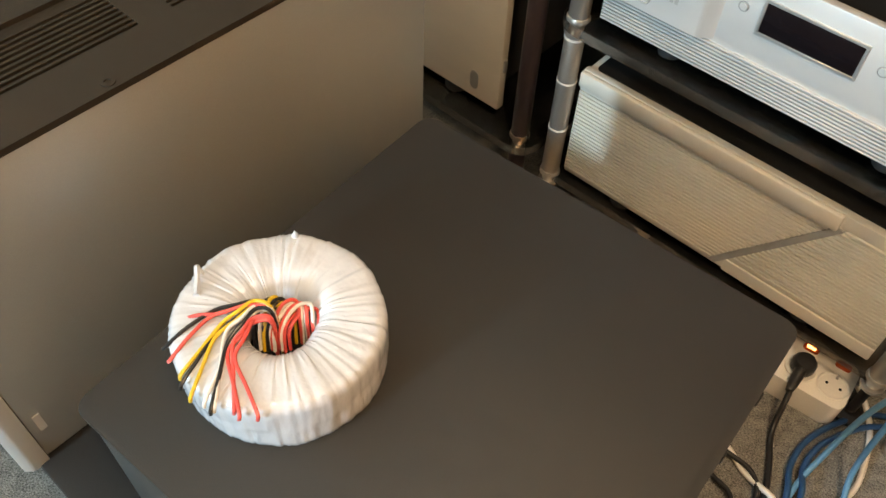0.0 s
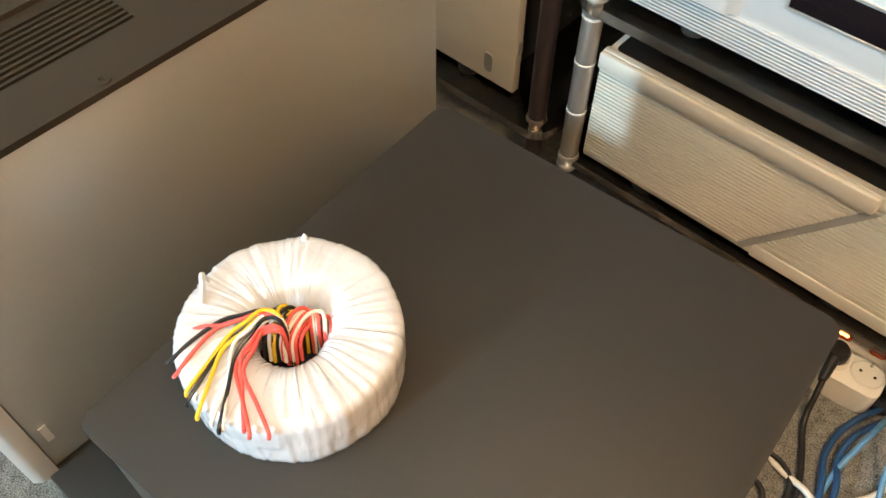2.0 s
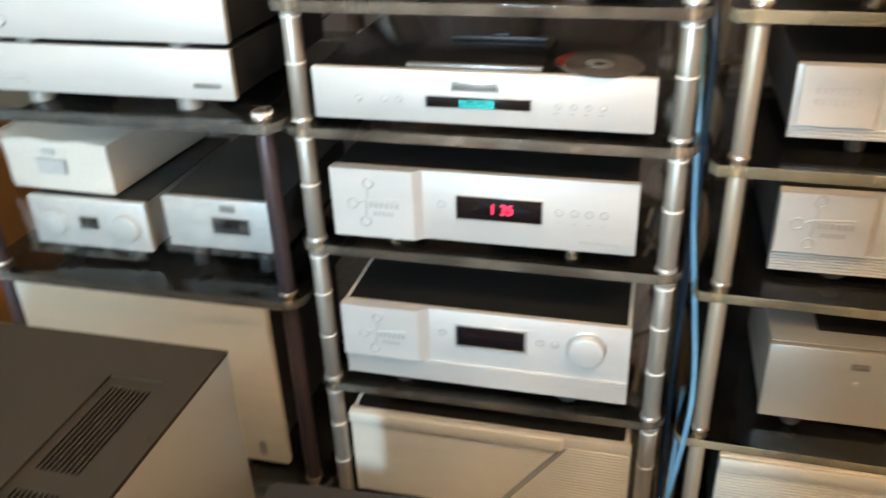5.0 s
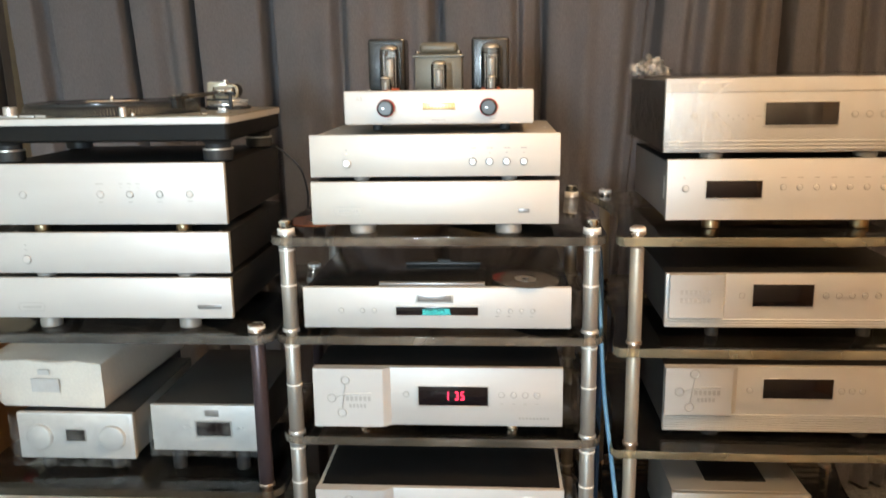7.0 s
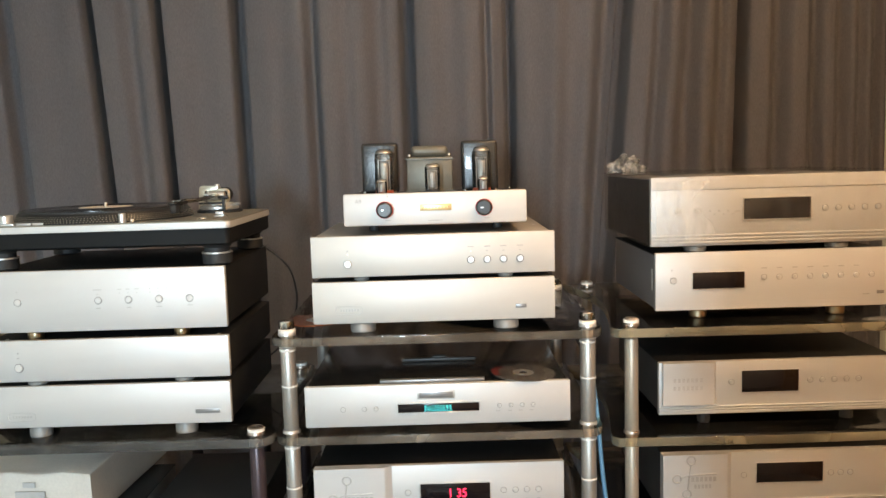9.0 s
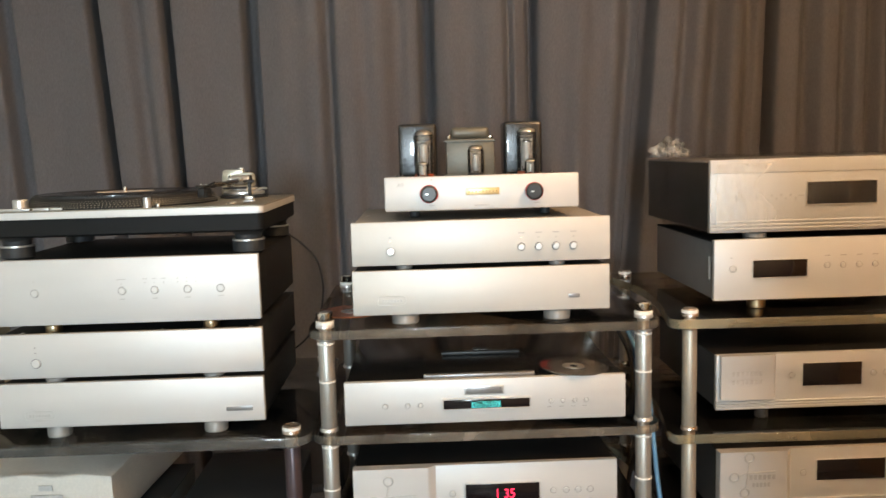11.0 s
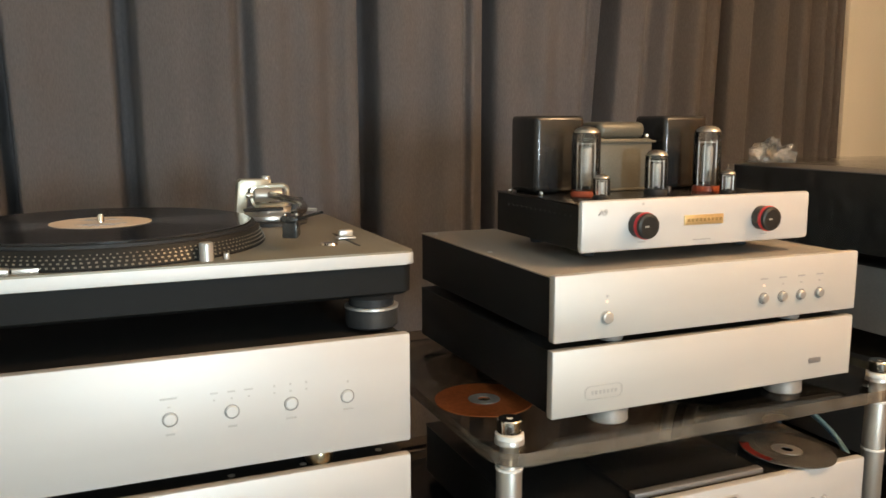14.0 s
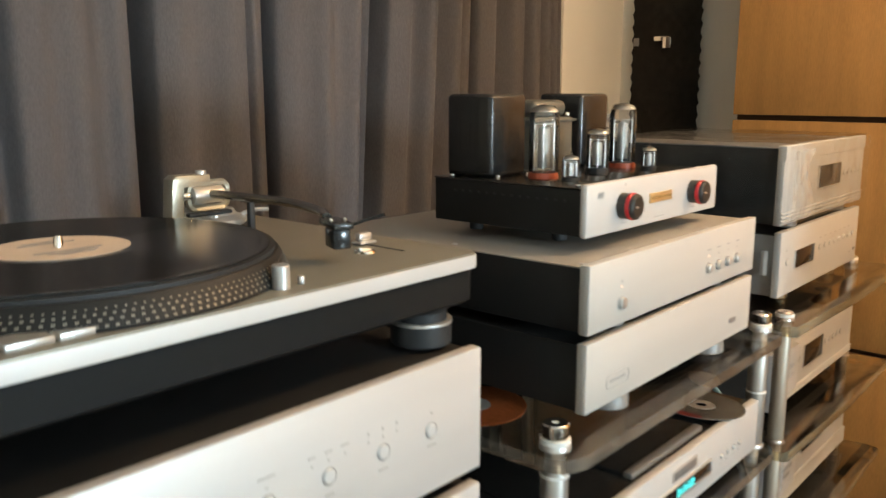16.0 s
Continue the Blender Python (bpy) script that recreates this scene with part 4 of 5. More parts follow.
part("print", prism(bmesh.new(), [(0.059 * math.cos(radians(q)), 0.059 * math.sin(radians(q))) for q in range(135, 206, 5)] + [(0.047 * math.cos(radians(q)), 0.047 * math.sin(radians(q))) for q in range(205, 134, -5)], 0.00122, 0.0015), DISC_RED, d, "red printed arc")
disc(-0.428, 0.934, 1.0375, (0, 0, 40), DISC_ORANGE, "orange printed compact disc lying on the acrylic shelf")

# DAC with red display
D = Unit("digital_converter", -0.424, 0.034, 0.675, 0.788, 0.802, 0.657, 0.35, "silver digital converter with red numbers on its display", "hi-fi unit", foot_r=0.012, foot_y=(0.05, 0.85), foot_mat=CHROME)
D.block(0.278, 0.314, 0.0, 1.0, 0.010)
D.emblem(0.142, 0.50, 0.056, ETCH_SOFT, 0.010)
D.window(0.424, 0.702, 0.32, 0.645, rim=0.002)
words("display_digits", "1 35", 0.024, GLOW_RED, D.ob, Matrix.Translation((D.u(0.532), -0.0019, D.v(0.55))) @ FACING @ Matrix.Diagonal((0.85, 1, 1, 1)), "LEFT", 0.0002)
for s in (0.373, 0.757, 0.805, 0.851, 0.897):
    D.button(s, 0.46, 0.0045, 0.0015, True, SILVER)
D.marks([(0.83 + 0.014 * k, 0.86, 0.004, 0.004) for k in range(9)] + [(s, 0.61, 0.006, 0.0015) for s in (0.757, 0.805, 0.851, 0.897)], ETCH_SOFT)

# integrated amplifier with a volume knob
A = Unit("integrated_amplifier", -0.430, 0.040, 0.400, 0.545, 0.805, 0.385, 0.36, "silver integrated amplifier with black display and round knob", "amplifier", foot_r=0.016, foot_mat=RUBBER)
A.block(0.272, 0.318, 0.0, 0.68, 0.012)
A.emblem(0.145, 0.36, 0.054, ETCH_SOFT, 0.012)
A.window(0.413, 0.647, 0.185, 0.435, rim=0.004)
for s in (0.360, 0.700, 0.752):
    A.button(s, 0.30, 0.0050, 0.0015, True, SILVER)
A.knob(0.857, 0.31, 0.028, 0.015, SILVER, "silver volume knob")
part("knob_ring", ring_of(bmesh.new(), A.u(0.857), -0.001, A.v(0.31), 0.0305, 0.0012, "y", 40), SILVER_EDGE, A.ob)
for sx in (-1, 1):
    part("top_rim", boxed(sx * (A.w / 2 - 0.004) - 0.003, sx * (A.w / 2 - 0.004) + 0.003, 0.0125, 0.355, A.z0 + A.h - 0.0029, A.z0 + A.h - 0.0012, 0.0005, 1), GOLDLIT_SILVER, A.ob, "pale rim along the black top")
A.slats(0.0, 1.0, 0.70, 0.99, 9, 0.004, SILVER)


def ribbed_amplifier(x0, x1, z0, z1, y, shelf, label):
    """A heavy amplifier: a plain band on top, ribs below, cut by a slanting groove."""
    F = Unit("power_amplifier", x0, x1, z0, z1, y, shelf, 0.37, label, "amplifier", "ribbed amplifiers", front=GOLDLIT_SILVER, top=GOLDLIT_SILVER, foot_r=0.02, foot_mat=RUBBER, bev=0.003)
    part("top_inlay", prism(bmesh.new(), rounded(-F.w / 2 + 0.012, F.w / 2 - 0.012, 0.0135, 0.36, 0.006), F.z0 + F.h - 0.003, F.z0 + F.h - 0.0012), BLACK, F.ob, "black inlaid top")
    F.plate(0.0, 0.770, 0.003, 0.135, 0.0085, GOLDLIT_SILVER, 0.004, "top_band", "plain rounded band")
    F.plate(0.775, 1.0, 0.0, 0.10, 0.002, GOLDLIT_SILVER, 0.001, "top_band", "plain flat band")
    groove = lambda t: 0.757 - (t - 0.18) * 0.292
    F.slats(0, 1, 0.145, 0.96, 25, 0.0032, GOLDLIT_SILVER, lambda t: (0.004, groove(t) - 0.014), 0.74)
    F.slats(0, 1, 0.11, 0.86, 23, 0.0032, GOLDLIT_SILVER, lambda t: (groove(t) + 0.018, 0.996), 0.74)
    F.plate(0.56, 1.0, 0.885, 1.0, 0.003, GOLDLIT_SILVER, 0.002, "lower_band")
    a, b = (F.u(groove(0.12)), F.v(0.12)), (F.u(groove(0.97)), F.v(0.97))
    # same metal as the front; the grey strip paints the groove's shade
    bm = bmesh.new()
    w = 0.006
    vs = [bm.verts.new((px + dx, py, pz)) for px, pz in (a, b) for dx in (-w, w) for py in (-0.0025, 0.0005)]
    bmesh.ops.convex_hull(bm, input=vs)
    part("groove", bm, ETCH_SOFT, F.ob, "shallow slanting groove, its soft shade in the grey")
    return F


ribbed_amplifier(-0.441, 0.057, 0.116, 0.312, 0.808, 0.102, "silver power amplifier with a ribbed front and slanting groove")

# right rack
# grey top colour stands in for the reflection on the film above it
u = Unit("cd_transport", 0.201, 0.635, 1.174, 1.299, 0.827, 1.162, 0.40, "silver hi-fi unit still wrapped in clear film", "hi-fi unit", "units of the right rack", foot_r=0.02, side=BLACK, top=BADGE)
u.window(0.386, 0.662, 0.335, 0.635, rim=0.002)
for s in (0.114, 0.196, 0.725, 0.78, 0.835, 0.89, 0.945):
    u.button(s, 0.50, 0.0045, 0.0015, True, SILVER)
u.marks([(0.245 + 0.019 * k, 0.50 + 0.05 * (k % 2), 0.003, 0.003) for k in range(6)] + [(0.362, 0.51, 0.010, 0.002)])
u.slats(0.0, 1.0, 0.84, 0.99, 3, 0.002, SILVER)
u.slats(0.0, 1.0, 0.0, 0.34, 1, 0.0015, SILVER)
w, d = u.w / 2 + 0.004, u.d + 0.004


def film_sheet(parent, at, nx, nz, seed, crease, name, out=(0, -1, 0)):
    """A crinkled sheet of film; at(s, t, c) gives its places."""
    bm = bmesh.new()
    grid = [[bm.verts.new(at(i / nx, j / nz, crease * (noise.noise(Vector((i / nx * 9, j / nz * 5, seed))) + 0.5 * noise.noise(Vector((i / nx * 27, j / nz * 13, seed + 5))))))
             for i in range(nx + 1)] for j in range(nz + 1)]
    for p, q in zip(grid, grid[1:]):
        for i in range(nx):
            bm.faces.new((p[i], p[i + 1], q[i + 1], q[i]))
    ob = part(name, bm, FILM, parent, "clear crinkled wrapping film")
    if sum((f.normal.dot(Vector(out)) for f in ob.data.polygons), 0.0) < 0:
        ob.data.flip_normals()
    ob.visible_shadow = False
    return ob


film_sheet(u.ob, lambda s, t, c: (-w + 2 * w * s, -0.0085 + c, u.z0 + u.h * t), 44, 14, 3.0, 0.0022, "film_front")
film_sheet(u.ob, lambda s, t, c: (-w + c, -0.006 + d * s, u.z0 + u.h * t), 36, 14, 7.0, 0.0022, "film_side", (-1, 0, 0)).data.materials[0] = FILM_SIDE
film_sheet(u.ob, lambda s, t, c: (-w + 2 * w * s, -0.006 + d * t, u.z0 + u.h + 0.004 + c), 44, 30, 11.0, 0.0025, "film_top", (0, 0, 1))
flap = film_sheet(u.ob, lambda s, t, c: (-w + 0.010 + 0.006 * noise.noise(Vector((t * 9, 2, 0))) + (0.085 + 0.02 * math.sin(7 * t)) * s, -0.0125 + 1.6 * c, u.z0 + u.h * (0.06 + 0.88 * t)), 24, 18, 21.0, 0.0026, "film_flap")
flap.data.materials[0] = FILM_FLAP
knot = bmesh.new()
bmesh.ops.create_icosphere(knot, subdivisions=4, radius=1.0)
for v in knot.verts:
    n = v.co.copy()
    c = 1 + 0.55 * noise.noise(n * 2.3) + 0.35 * noise.noise(n * 6.0 + Vector((3, 1, 4)))
    v.co = Vector((-0.185 + 0.036 * n.x * c, 0.34 + 0.034 * n.y * c, u.z0 + u.h + 0.004 + 0.032 * max(-0.05, n.z * c)))
part("film_knot", knot, KNOT_FILM, u.ob, "bunched end of the film")

u = Unit("streamer", 0.209, 0.636, 1.056, 1.162, 0.826, 1.038, 0.36, "silver hi-fi unit with a row of small buttons", "hi-fi unit", "units of the right rack", foot_mat=BRASS, foot_r=0.016, foot_y=(0.08, 0.85), side=BADGE, lip=0.004)
u.window(0.158, 0.378, 0.35, 0.63, rim=0.001)
u.button(0.076, 0.48, 0.005, 0.0015)
for k in range(8):
    u.button(0.462 + 0.0655 * k, 0.46, 0.0042, 0.0015)
u.marks([(0.462 + 0.0655 * k, 0.30, 0.010, 0.002) for k in range(7)] + [(0.90, 0.80, 0.012, 0.002), (0.069, 0.30, 0.003, 0.003)])
u.plate(0.945, 0.975, 0.74, 0.80, 0.001, BADGE, 0.0003, "badge")
part("side_handle", prism(bmesh.new(), [(-u.w / 2 + 0.0005, 0.020), (-u.w / 2 - 0.001, 0.024), (-u.w / 2 - 0.001, 0.028), (-u.w / 2 + 0.0005, 0.031)], u.z0 + 0.035, u.z0 + 0.075), SILVER, u.ob)

u = Unit("network_player", 0.215, 0.662, 0.860, 0.959, 0.827, 0.840, 0.36, "silver hi-fi unit with raised square and dark display", "hi-fi unit", "units of the right rack", foot_mat=RUBBER, foot_r=0.012, foot_y=(0.06, 0.85), side=DARKSIDE)
u.block(0.222, 0.236, 0.0, 0.79, 0.009, 0.012)
u.marks([(0.060 + 0.018 * k, row, 0.0048, 0.0075) for k in range(7) for row in (0.32, 0.47)], LABEL_GREY, "engraving", 0.010)
u.window(0.342, 0.576, 0.19, 0.60, rim=0.001)
for s in (0.30, 0.625, 0.675, 0.725, 0.775, 0.825):
    u.button(s, 0.40, 0.0042, 0.0015)
u.slats(0.0, 1.0, 0.84, 0.99, 3, 0.003, SILVER)

u = Unit("integrated_amplifier", 0.220, 0.672, 0.660, 0.786, 0.827, 0.648, 0.36, "silver amplifier with raised block and dark display", "hi-fi unit", "units of the right rack", side=DARKSIDE, foot_r=0.016, foot_mat=RUBBER)
u.block(0.262, 0.290, 0.0, 0.71, 0.011)
u.emblem(0.125, 0.36, 0.056, ETCH_SOFT, 0.011)
u.window(0.392, 0.665, 0.18, 0.48, rim=0.001)
for s in (0.34, 0.70, 0.74, 0.78):
    u.button(s, 0.36, 0.0045, 0.0015)
u.slats(0.0, 1.0, 0.73, 0.99, 7, 0.004, SILVER)

u = Unit("headphone_amplifier", 0.243, 0.500, 0.398, 0.533, 0.827, 0.383, 0.26, "plain grey steel box with a black top grille", "hi-fi unit", "units of the right rack", front=STEELY, side=STEELY, top=STEELY, foot_mat=RUBBER, foot_r=0.015, lip=0.0, bev=0.002)
u.plate(0.455, 0.555, 0.15, 0.23, 0.001, BADGE, 0.0003, "badge", "small grey badge")
u.button(0.50, 0.42, 0.004, 0.004, False)
part("top_grille", boxed(-0.055, 0.060, 0.05, 0.14, u.z0 + u.h, u.z0 + u.h + 0.0015), BLACK, u.ob, "black mesh grille")
jar = thing("brown_jar", 0.60, 0.88, 0.383, "small brown glass jar beside the steel box", "jar")
part("jar_body", lathe(bmesh.new(), [(0.0, 0.0), (0.028, 0.0), (0.031, 0.005), (0.031, 0.055), (0.024, 0.068), (0.0, 0.068)], 24), DARKWOOD, jar)
part("lid", lathe(bmesh.new(), [(0.0, 0.068), (0.026, 0.068), (0.026, 0.084), (0.024, 0.086), (0.0, 0.086)], 24), COPPER, jar)

ribbed_amplifier(0.198, 0.672, 0.113, 0.303, 0.828, 0.098, "silver power amplifier with ribbed front in a clear rack")

# left rack, middle and lower shelves
u = Unit("headphone_amplifier", -1.038, -0.802, 0.572, 0.668, 0.850, 0.548, 0.33, "small silver amplifier wrapped in clear film", "hi-fi unit", "small units in the left rack", foot_mat=RUBBER, foot_r=0.014, side=STEELY, top=DARKSIDE)
u.window(0.42, 0.58, 0.36, 0.60, rim=0.002)
u.knob(0.19, 0.52, 0.026, 0.009, SILVER, "silver knob under the film")
u.knob(0.82, 0.52, 0.026, 0.009, SILVER, "silver knob under the film")
film_sheet(u.ob, lambda s, t, c: (-0.121 + 0.242 * s, -0.022 + c, u.z0 - 0.006 + (u.h + 0.012) * t), 32, 12, 2.0, 0.006, "film_front").data.materials[0] = FILM_SMALL
u = Unit("headphone_dac", -0.764, -0.548, 0.592, 0.687, 0.852, 0.548, 0.33, "small silver unit with a black display", "hi-fi unit", "small units in the left rack", foot_mat=RUBBER, foot_r=0.014, side=DARKSIDE, top=DARKSIDE, lip=0.001)
u.window(0.42, 0.73, 0.36, 0.66, rim=0.003)
u.plate(0.50, 0.63, 0.10, 0.24, 0.001, BADGE, 0.0003, "badge", "small grey badge")
for s in (0.30, 0.35, 0.80, 0.84):
    u.button(s, 0.5, 0.0035, 0.003, False)
film_sheet(u.ob, lambda s, t, c: (-0.110 + 0.222 * s, -0.012 + c, u.z0 - 0.006 + (u.h + 0.010) * t), 32, 12, 12.0, 0.005, "film_front").data.materials[0] = FILM_SMALL

pack = thing("wrapped_package", -0.966, 0.866, 0.672, "white foam wrapped package lying on a small unit", "package", rz=-2)
bm = prism(bmesh.new(), [(-0.108, 0.0), (0.106, 0.0), (0.112, 0.37), (-0.150, 0.37), (-0.150, 0.035)], 0.0, 0.098, 0.006)
bmesh.ops.subdivide_edges(bm, edges=bm.edges[:], cuts=3, use_grid_fill=True)
for v in bm.verts:
    v.co += Vector((0.004 * noise.noise(v.co * 18), 0.004 * noise.noise(v.co * 18 + Vector((5, 0, 0))), 0.005 * noise.noise(v.co * 14 + Vector((0, 7, 0))) if v.co.z > 0.02 else 0))
part("wrapping", bm, STYRO, pack)
part("paper_label", boxed(-0.040, 0.018, -0.0062, -0.0050, 0.036, 0.064), LABEL_GREY, pack, "faint grey printed label")
part("paper_mark", boxed(-0.024, 0.000, -0.0062, -0.0050, 0.072, 0.082), LABEL_GREY, pack, "faint grey printed mark")

B = Unit("power_amplifier", -1.086, -0.573, 0.158, 0.521, 0.800, 0.136, 0.40, "large silver power amplifier with a plain front", "amplifier", front=GOLDLIT_SILVER, side=DARKSIDE, foot_r=0.02, foot_mat=RUBBER, inset=0.035, bev=0.003, panel=0.016)
part("indicator", prism(bmesh.new(), rounded(-0.008, 0.008, -0.017, 0.017, 0.0075), -0.003, 0.001), SILVER_EDGE, B.ob, "upright oval indicator").matrix_basis = Matrix.Translation((B.u(0.905), 0, B.v(0.905))) @ FACING
part("side_latch", boxed(B.w / 2, B.w / 2 + 0.003, 0.004, 0.012, B.v(0.80), B.v(0.74), 0.001), SILVER_EDGE, B.ob)


# ---- turntable ----
T = thing("turntable", -0.791, 0.822, 1.165, "silver direct drive turntable with a record on its platter", "turntable")
for x in (-0.198, 0.198):
    for y in (0.038, 0.30):
        f = part("foot", lathe(bmesh.new(), [(0.0, 0.0), (0.025, 0.0), (0.027, 0.002), (0.027, 0.019), (0.023, 0.022), (0.023, 0.030), (0.029, 0.036), (0.0, 0.036)], 32, Matrix.Translation((x, y, 0))), RUBBER, T, "black ridged foot")
        part("foot_ring", lathe(bmesh.new(), [(0.023, 0.0195), (0.0277, 0.0195), (0.0277, 0.0220), (0.023, 0.0220)], 32, Matrix.Translation((x, y, 0))), SILVER_EDGE, f, "silver ring")
bm = bmesh.new()
low = [bm.verts.new((x, y, 0.036)) for x, y in rounded(-0.2265, 0.2265, 0.008, 0.348, 0.012)]
midv = [bm.verts.new((x, y, 0.0395)) for x, y in rounded(-0.2312, 0.2312, 0.0035, 0.3525, 0.012)]
high = [bm.verts.new((x, y, 0.067)) for x, y in rounded(-0.2315, 0.2315, 0.003, 0.353, 0.012)]
for a, b in ((low, midv), (midv, high)):
    for k in range(len(a)):
        bm.faces.new((a[k], a[(k + 1) % len(a)], b[(k + 1) % len(b)], b[k]))
bm.faces.new(low), bm.faces.new(high)
part("base", bm, BASE_BLACK, T, "black moulded base")
TUBE_DARK = surface("dark_chrome_tube", (0.30, 0.27, 0.24), 0.18, 0.95, 0.06, 5, 500, 0.0)
YOKE_PAINT = surface("champagne_cast_metal", (0.42, 0.38, 0.30), 0.32, 0.65, 0.05, 20, 500, 0.004)
DECK = surface("silver_grey_deck", (0.215, 0.195, 0.155), 0.42, 0.35, 0.05, 5, 900, 0.004)
part("deck", prism(bmesh.new(), rounded(-0.2325, 0.2325, 0.0, 0.356, 0.010), 0.067, 0.081, 0.0018), DECK, T, "silver grey metal deck")
part("deck_rim", prism(bmesh.new(), rounded(-0.2330, 0.2330, -0.0008, 0.357, 0.010), 0.0675, 0.0790, 0.001), SILVER, T, "pale silver deck edge")
DOT = surface("dull_strobe_dot", (0.20, 0.18, 0.145), 0.35, 0.4, 0.1, 30, 300, 0.0)
PX, PY, DZ = -0.0535, 0.168, 0.081
plat = part("platter", lathe(bmesh.new(), [(0.0, DZ), (0.166, DZ), (0.1665, DZ + 0.002), (0.160, DZ + 0.016), (0.158, DZ + 0.018), (0.0, DZ + 0.018)], 96, Matrix.Translation((PX, PY, 0))), BLACK, T, "cast platter with rows of strobe dots")
dots = bmesh.new()
for row, (z, n, r) in enumerate(((0.0036, 180, 0.0014), (0.0070, 168, 0.0014), (0.0102, 190, 0.0012), (0.0132, 184, 0.0009))):
    rad = 0.1664 - 0.0065 * (z - 0.002) / 0.014
    for k in range(n):
        a = 2 * math.pi * k / n
        m = Matrix.Translation((PX + rad * math.cos(a), PY + rad * math.sin(a), DZ + z)) @ pose(0, 0, 0, 0, 0, math.degrees(a)) @ pose(0, 0, 0, 0, -25, 0)
        box(dots, -0.0008, 0.0005, -r * 0.8, r * 0.8, -r * 0.55, r * 0.55, 0, 1, m)
part("strobe_dots", dots, DOT, plat, "small silver dots round the rim", "stuff")
part("slip_mat", lathe(bmesh.new(), [(0.0, DZ + 0.018), (0.156, DZ + 0.018), (0.156, DZ + 0.0210), (0.0, DZ + 0.0210)], 72, Matrix.Translation((PX, PY, 0))), RUBBER, T)
part("spindle", lathe(bmesh.new(), [(0.0035, DZ + 0.02), (0.0035, DZ + 0.029), (0.0022, DZ + 0.032), (0.0, DZ + 0.032)], 16, Matrix.Translation((PX, PY, 0))), CHROME, T)
rec = thing("vinyl_record", -0.791 + PX, 0.822 + PY, 1.165 + DZ + 0.0212, "black vinyl record with a cream paper label", "record")
prof = [(0.004, 0.0)]
prof += [(0.152, 0.0), (0.152, 0.0016)]
r = 0.1475
while r > 0.056:
    prof += [(r, 0.0018), (r - 0.0012, 0.0015)]
    r -= 0.0026
prof += [(0.051, 0.0017), (0.004, 0.0017), (0.004, 0.0)]
part("groove_side", lathe(bmesh.new(), prof, 96), VINYL, rec)
part("paper_label", lathe(bmesh.new(), [(0.004, 0.0018), (0.050, 0.0018), (0.050, 0.0021), (0.004, 0.0021)], 56), PAPER, rec)
bm = bmesh.new()
for y0, w in ((0.026, 0.03), (0.019, 0.042), (-0.018, 0.05), (-0.025, 0.036), (-0.031, 0.026)):
    box(bm, -w / 2, w / 2, y0, y0 + 0.0028, 0.0021, 0.0024)
part("label_print", bm, BADGE, rec, "faint printed lines", "stuff")

# controls of the turntable
k = part("power_switch", lathe(bmesh.new(), [(0.0, DZ), (0.0125, DZ), (0.0125, DZ + 0.017), (0.0110, DZ + 0.0185), (0.0, DZ + 0.0185)], 28, Matrix.Translation((-0.188, 0.040, 0))), SILVER_EDGE, T, "silver power knob")
part("switch_plate", boxed(-0.216, -0.160, 0.012, 0.028, DZ, DZ + 0.004, 0.001), SILVER_EDGE, T, "silver start button")
part("start_button", boxed(-0.155, -0.128, 0.010, 0.030, DZ, DZ + 0.0045, 0.001), SILVER_EDGE, T)
part("speed_button", boxed(-0.126, -0.099, 0.010, 0.030, DZ, DZ + 0.0045, 0.001), SILVER_EDGE, T)
k = part("target_light", lathe(bmesh.new(), [(0.0, DZ), (0.0065, DZ), (0.0065, DZ + 0.016), (0.0055, DZ + 0.017), (0.0, DZ + 0.017)], 24, Matrix.Translation((0.034, 0.020, 0))), SILVER_EDGE, T, "small round pop-up lamp")
part("light_button", cyled(0.052, 0.020, DZ, 0.0028, 0.006, "z", 14, 0.0008), SILVER_EDGE, T)
part("pitch_slot", boxed(0.1885, 0.1915, 0.050, 0.150, DZ - 0.001, DZ + 0.0004), RUBBER, T, "long pitch slider track")
part("pitch_slider", box(box(bmesh.new(), 0.180, 0.200, 0.094, 0.106, DZ + 0.001, DZ + 0.0035, 0.001), 0.182, 0.198, 0.097, 0.105, DZ + 0.0035, DZ + 0.011, 0.0025), SILVER_EDGE, T, "silver pitch slider")
part("reset_button", lathe(bmesh.new(), [(0.0, DZ + 0.002), (0.0085, DZ + 0.002), (0.0095, DZ), (0.0, DZ)], 20, Matrix.Translation((0.164, 0.072, 0))), CHROME, T)
# tone arm
AX, AY = 0.143, 0.280
arm = part("tonearm", lathe(bmesh.new(), [(0.0, DZ), (0.047, DZ), (0.047, DZ + 0.004), (0.043, DZ + 0.006), (0.0, DZ + 0.006)], 40, Matrix.Translation((AX, AY, 0))), RUBBER, T, "silver tonearm with a black cartridge")
base = bmesh.new()
lathe(base, [(0.0, DZ + 0.006), (0.038, DZ + 0.006), (0.040, DZ + 0.008), (0.040, DZ + 0.012), (0.030, DZ + 0.016), (0.028, DZ + 0.020), (0.0, DZ + 0.020)], 36, Matrix.Translation((AX, AY, 0)))
part("arm_base", base, SILVER_EDGE, arm)
yoke = bmesh.new()
leg = [(AX - 0.043, DZ + 0.008), (AX - 0.029, DZ + 0.008), (AX - 0.029, DZ + 0.046), (AX + 0.002, DZ + 0.048), (AX + 0.002, DZ + 0.0555), (AX - 0.034, DZ + 0.0565), (AX - 0.039, DZ + 0.053)]
prism(yoke, [(x, -z) for x, z in leg], AY - 0.009, AY + 0.009, 0.0015)
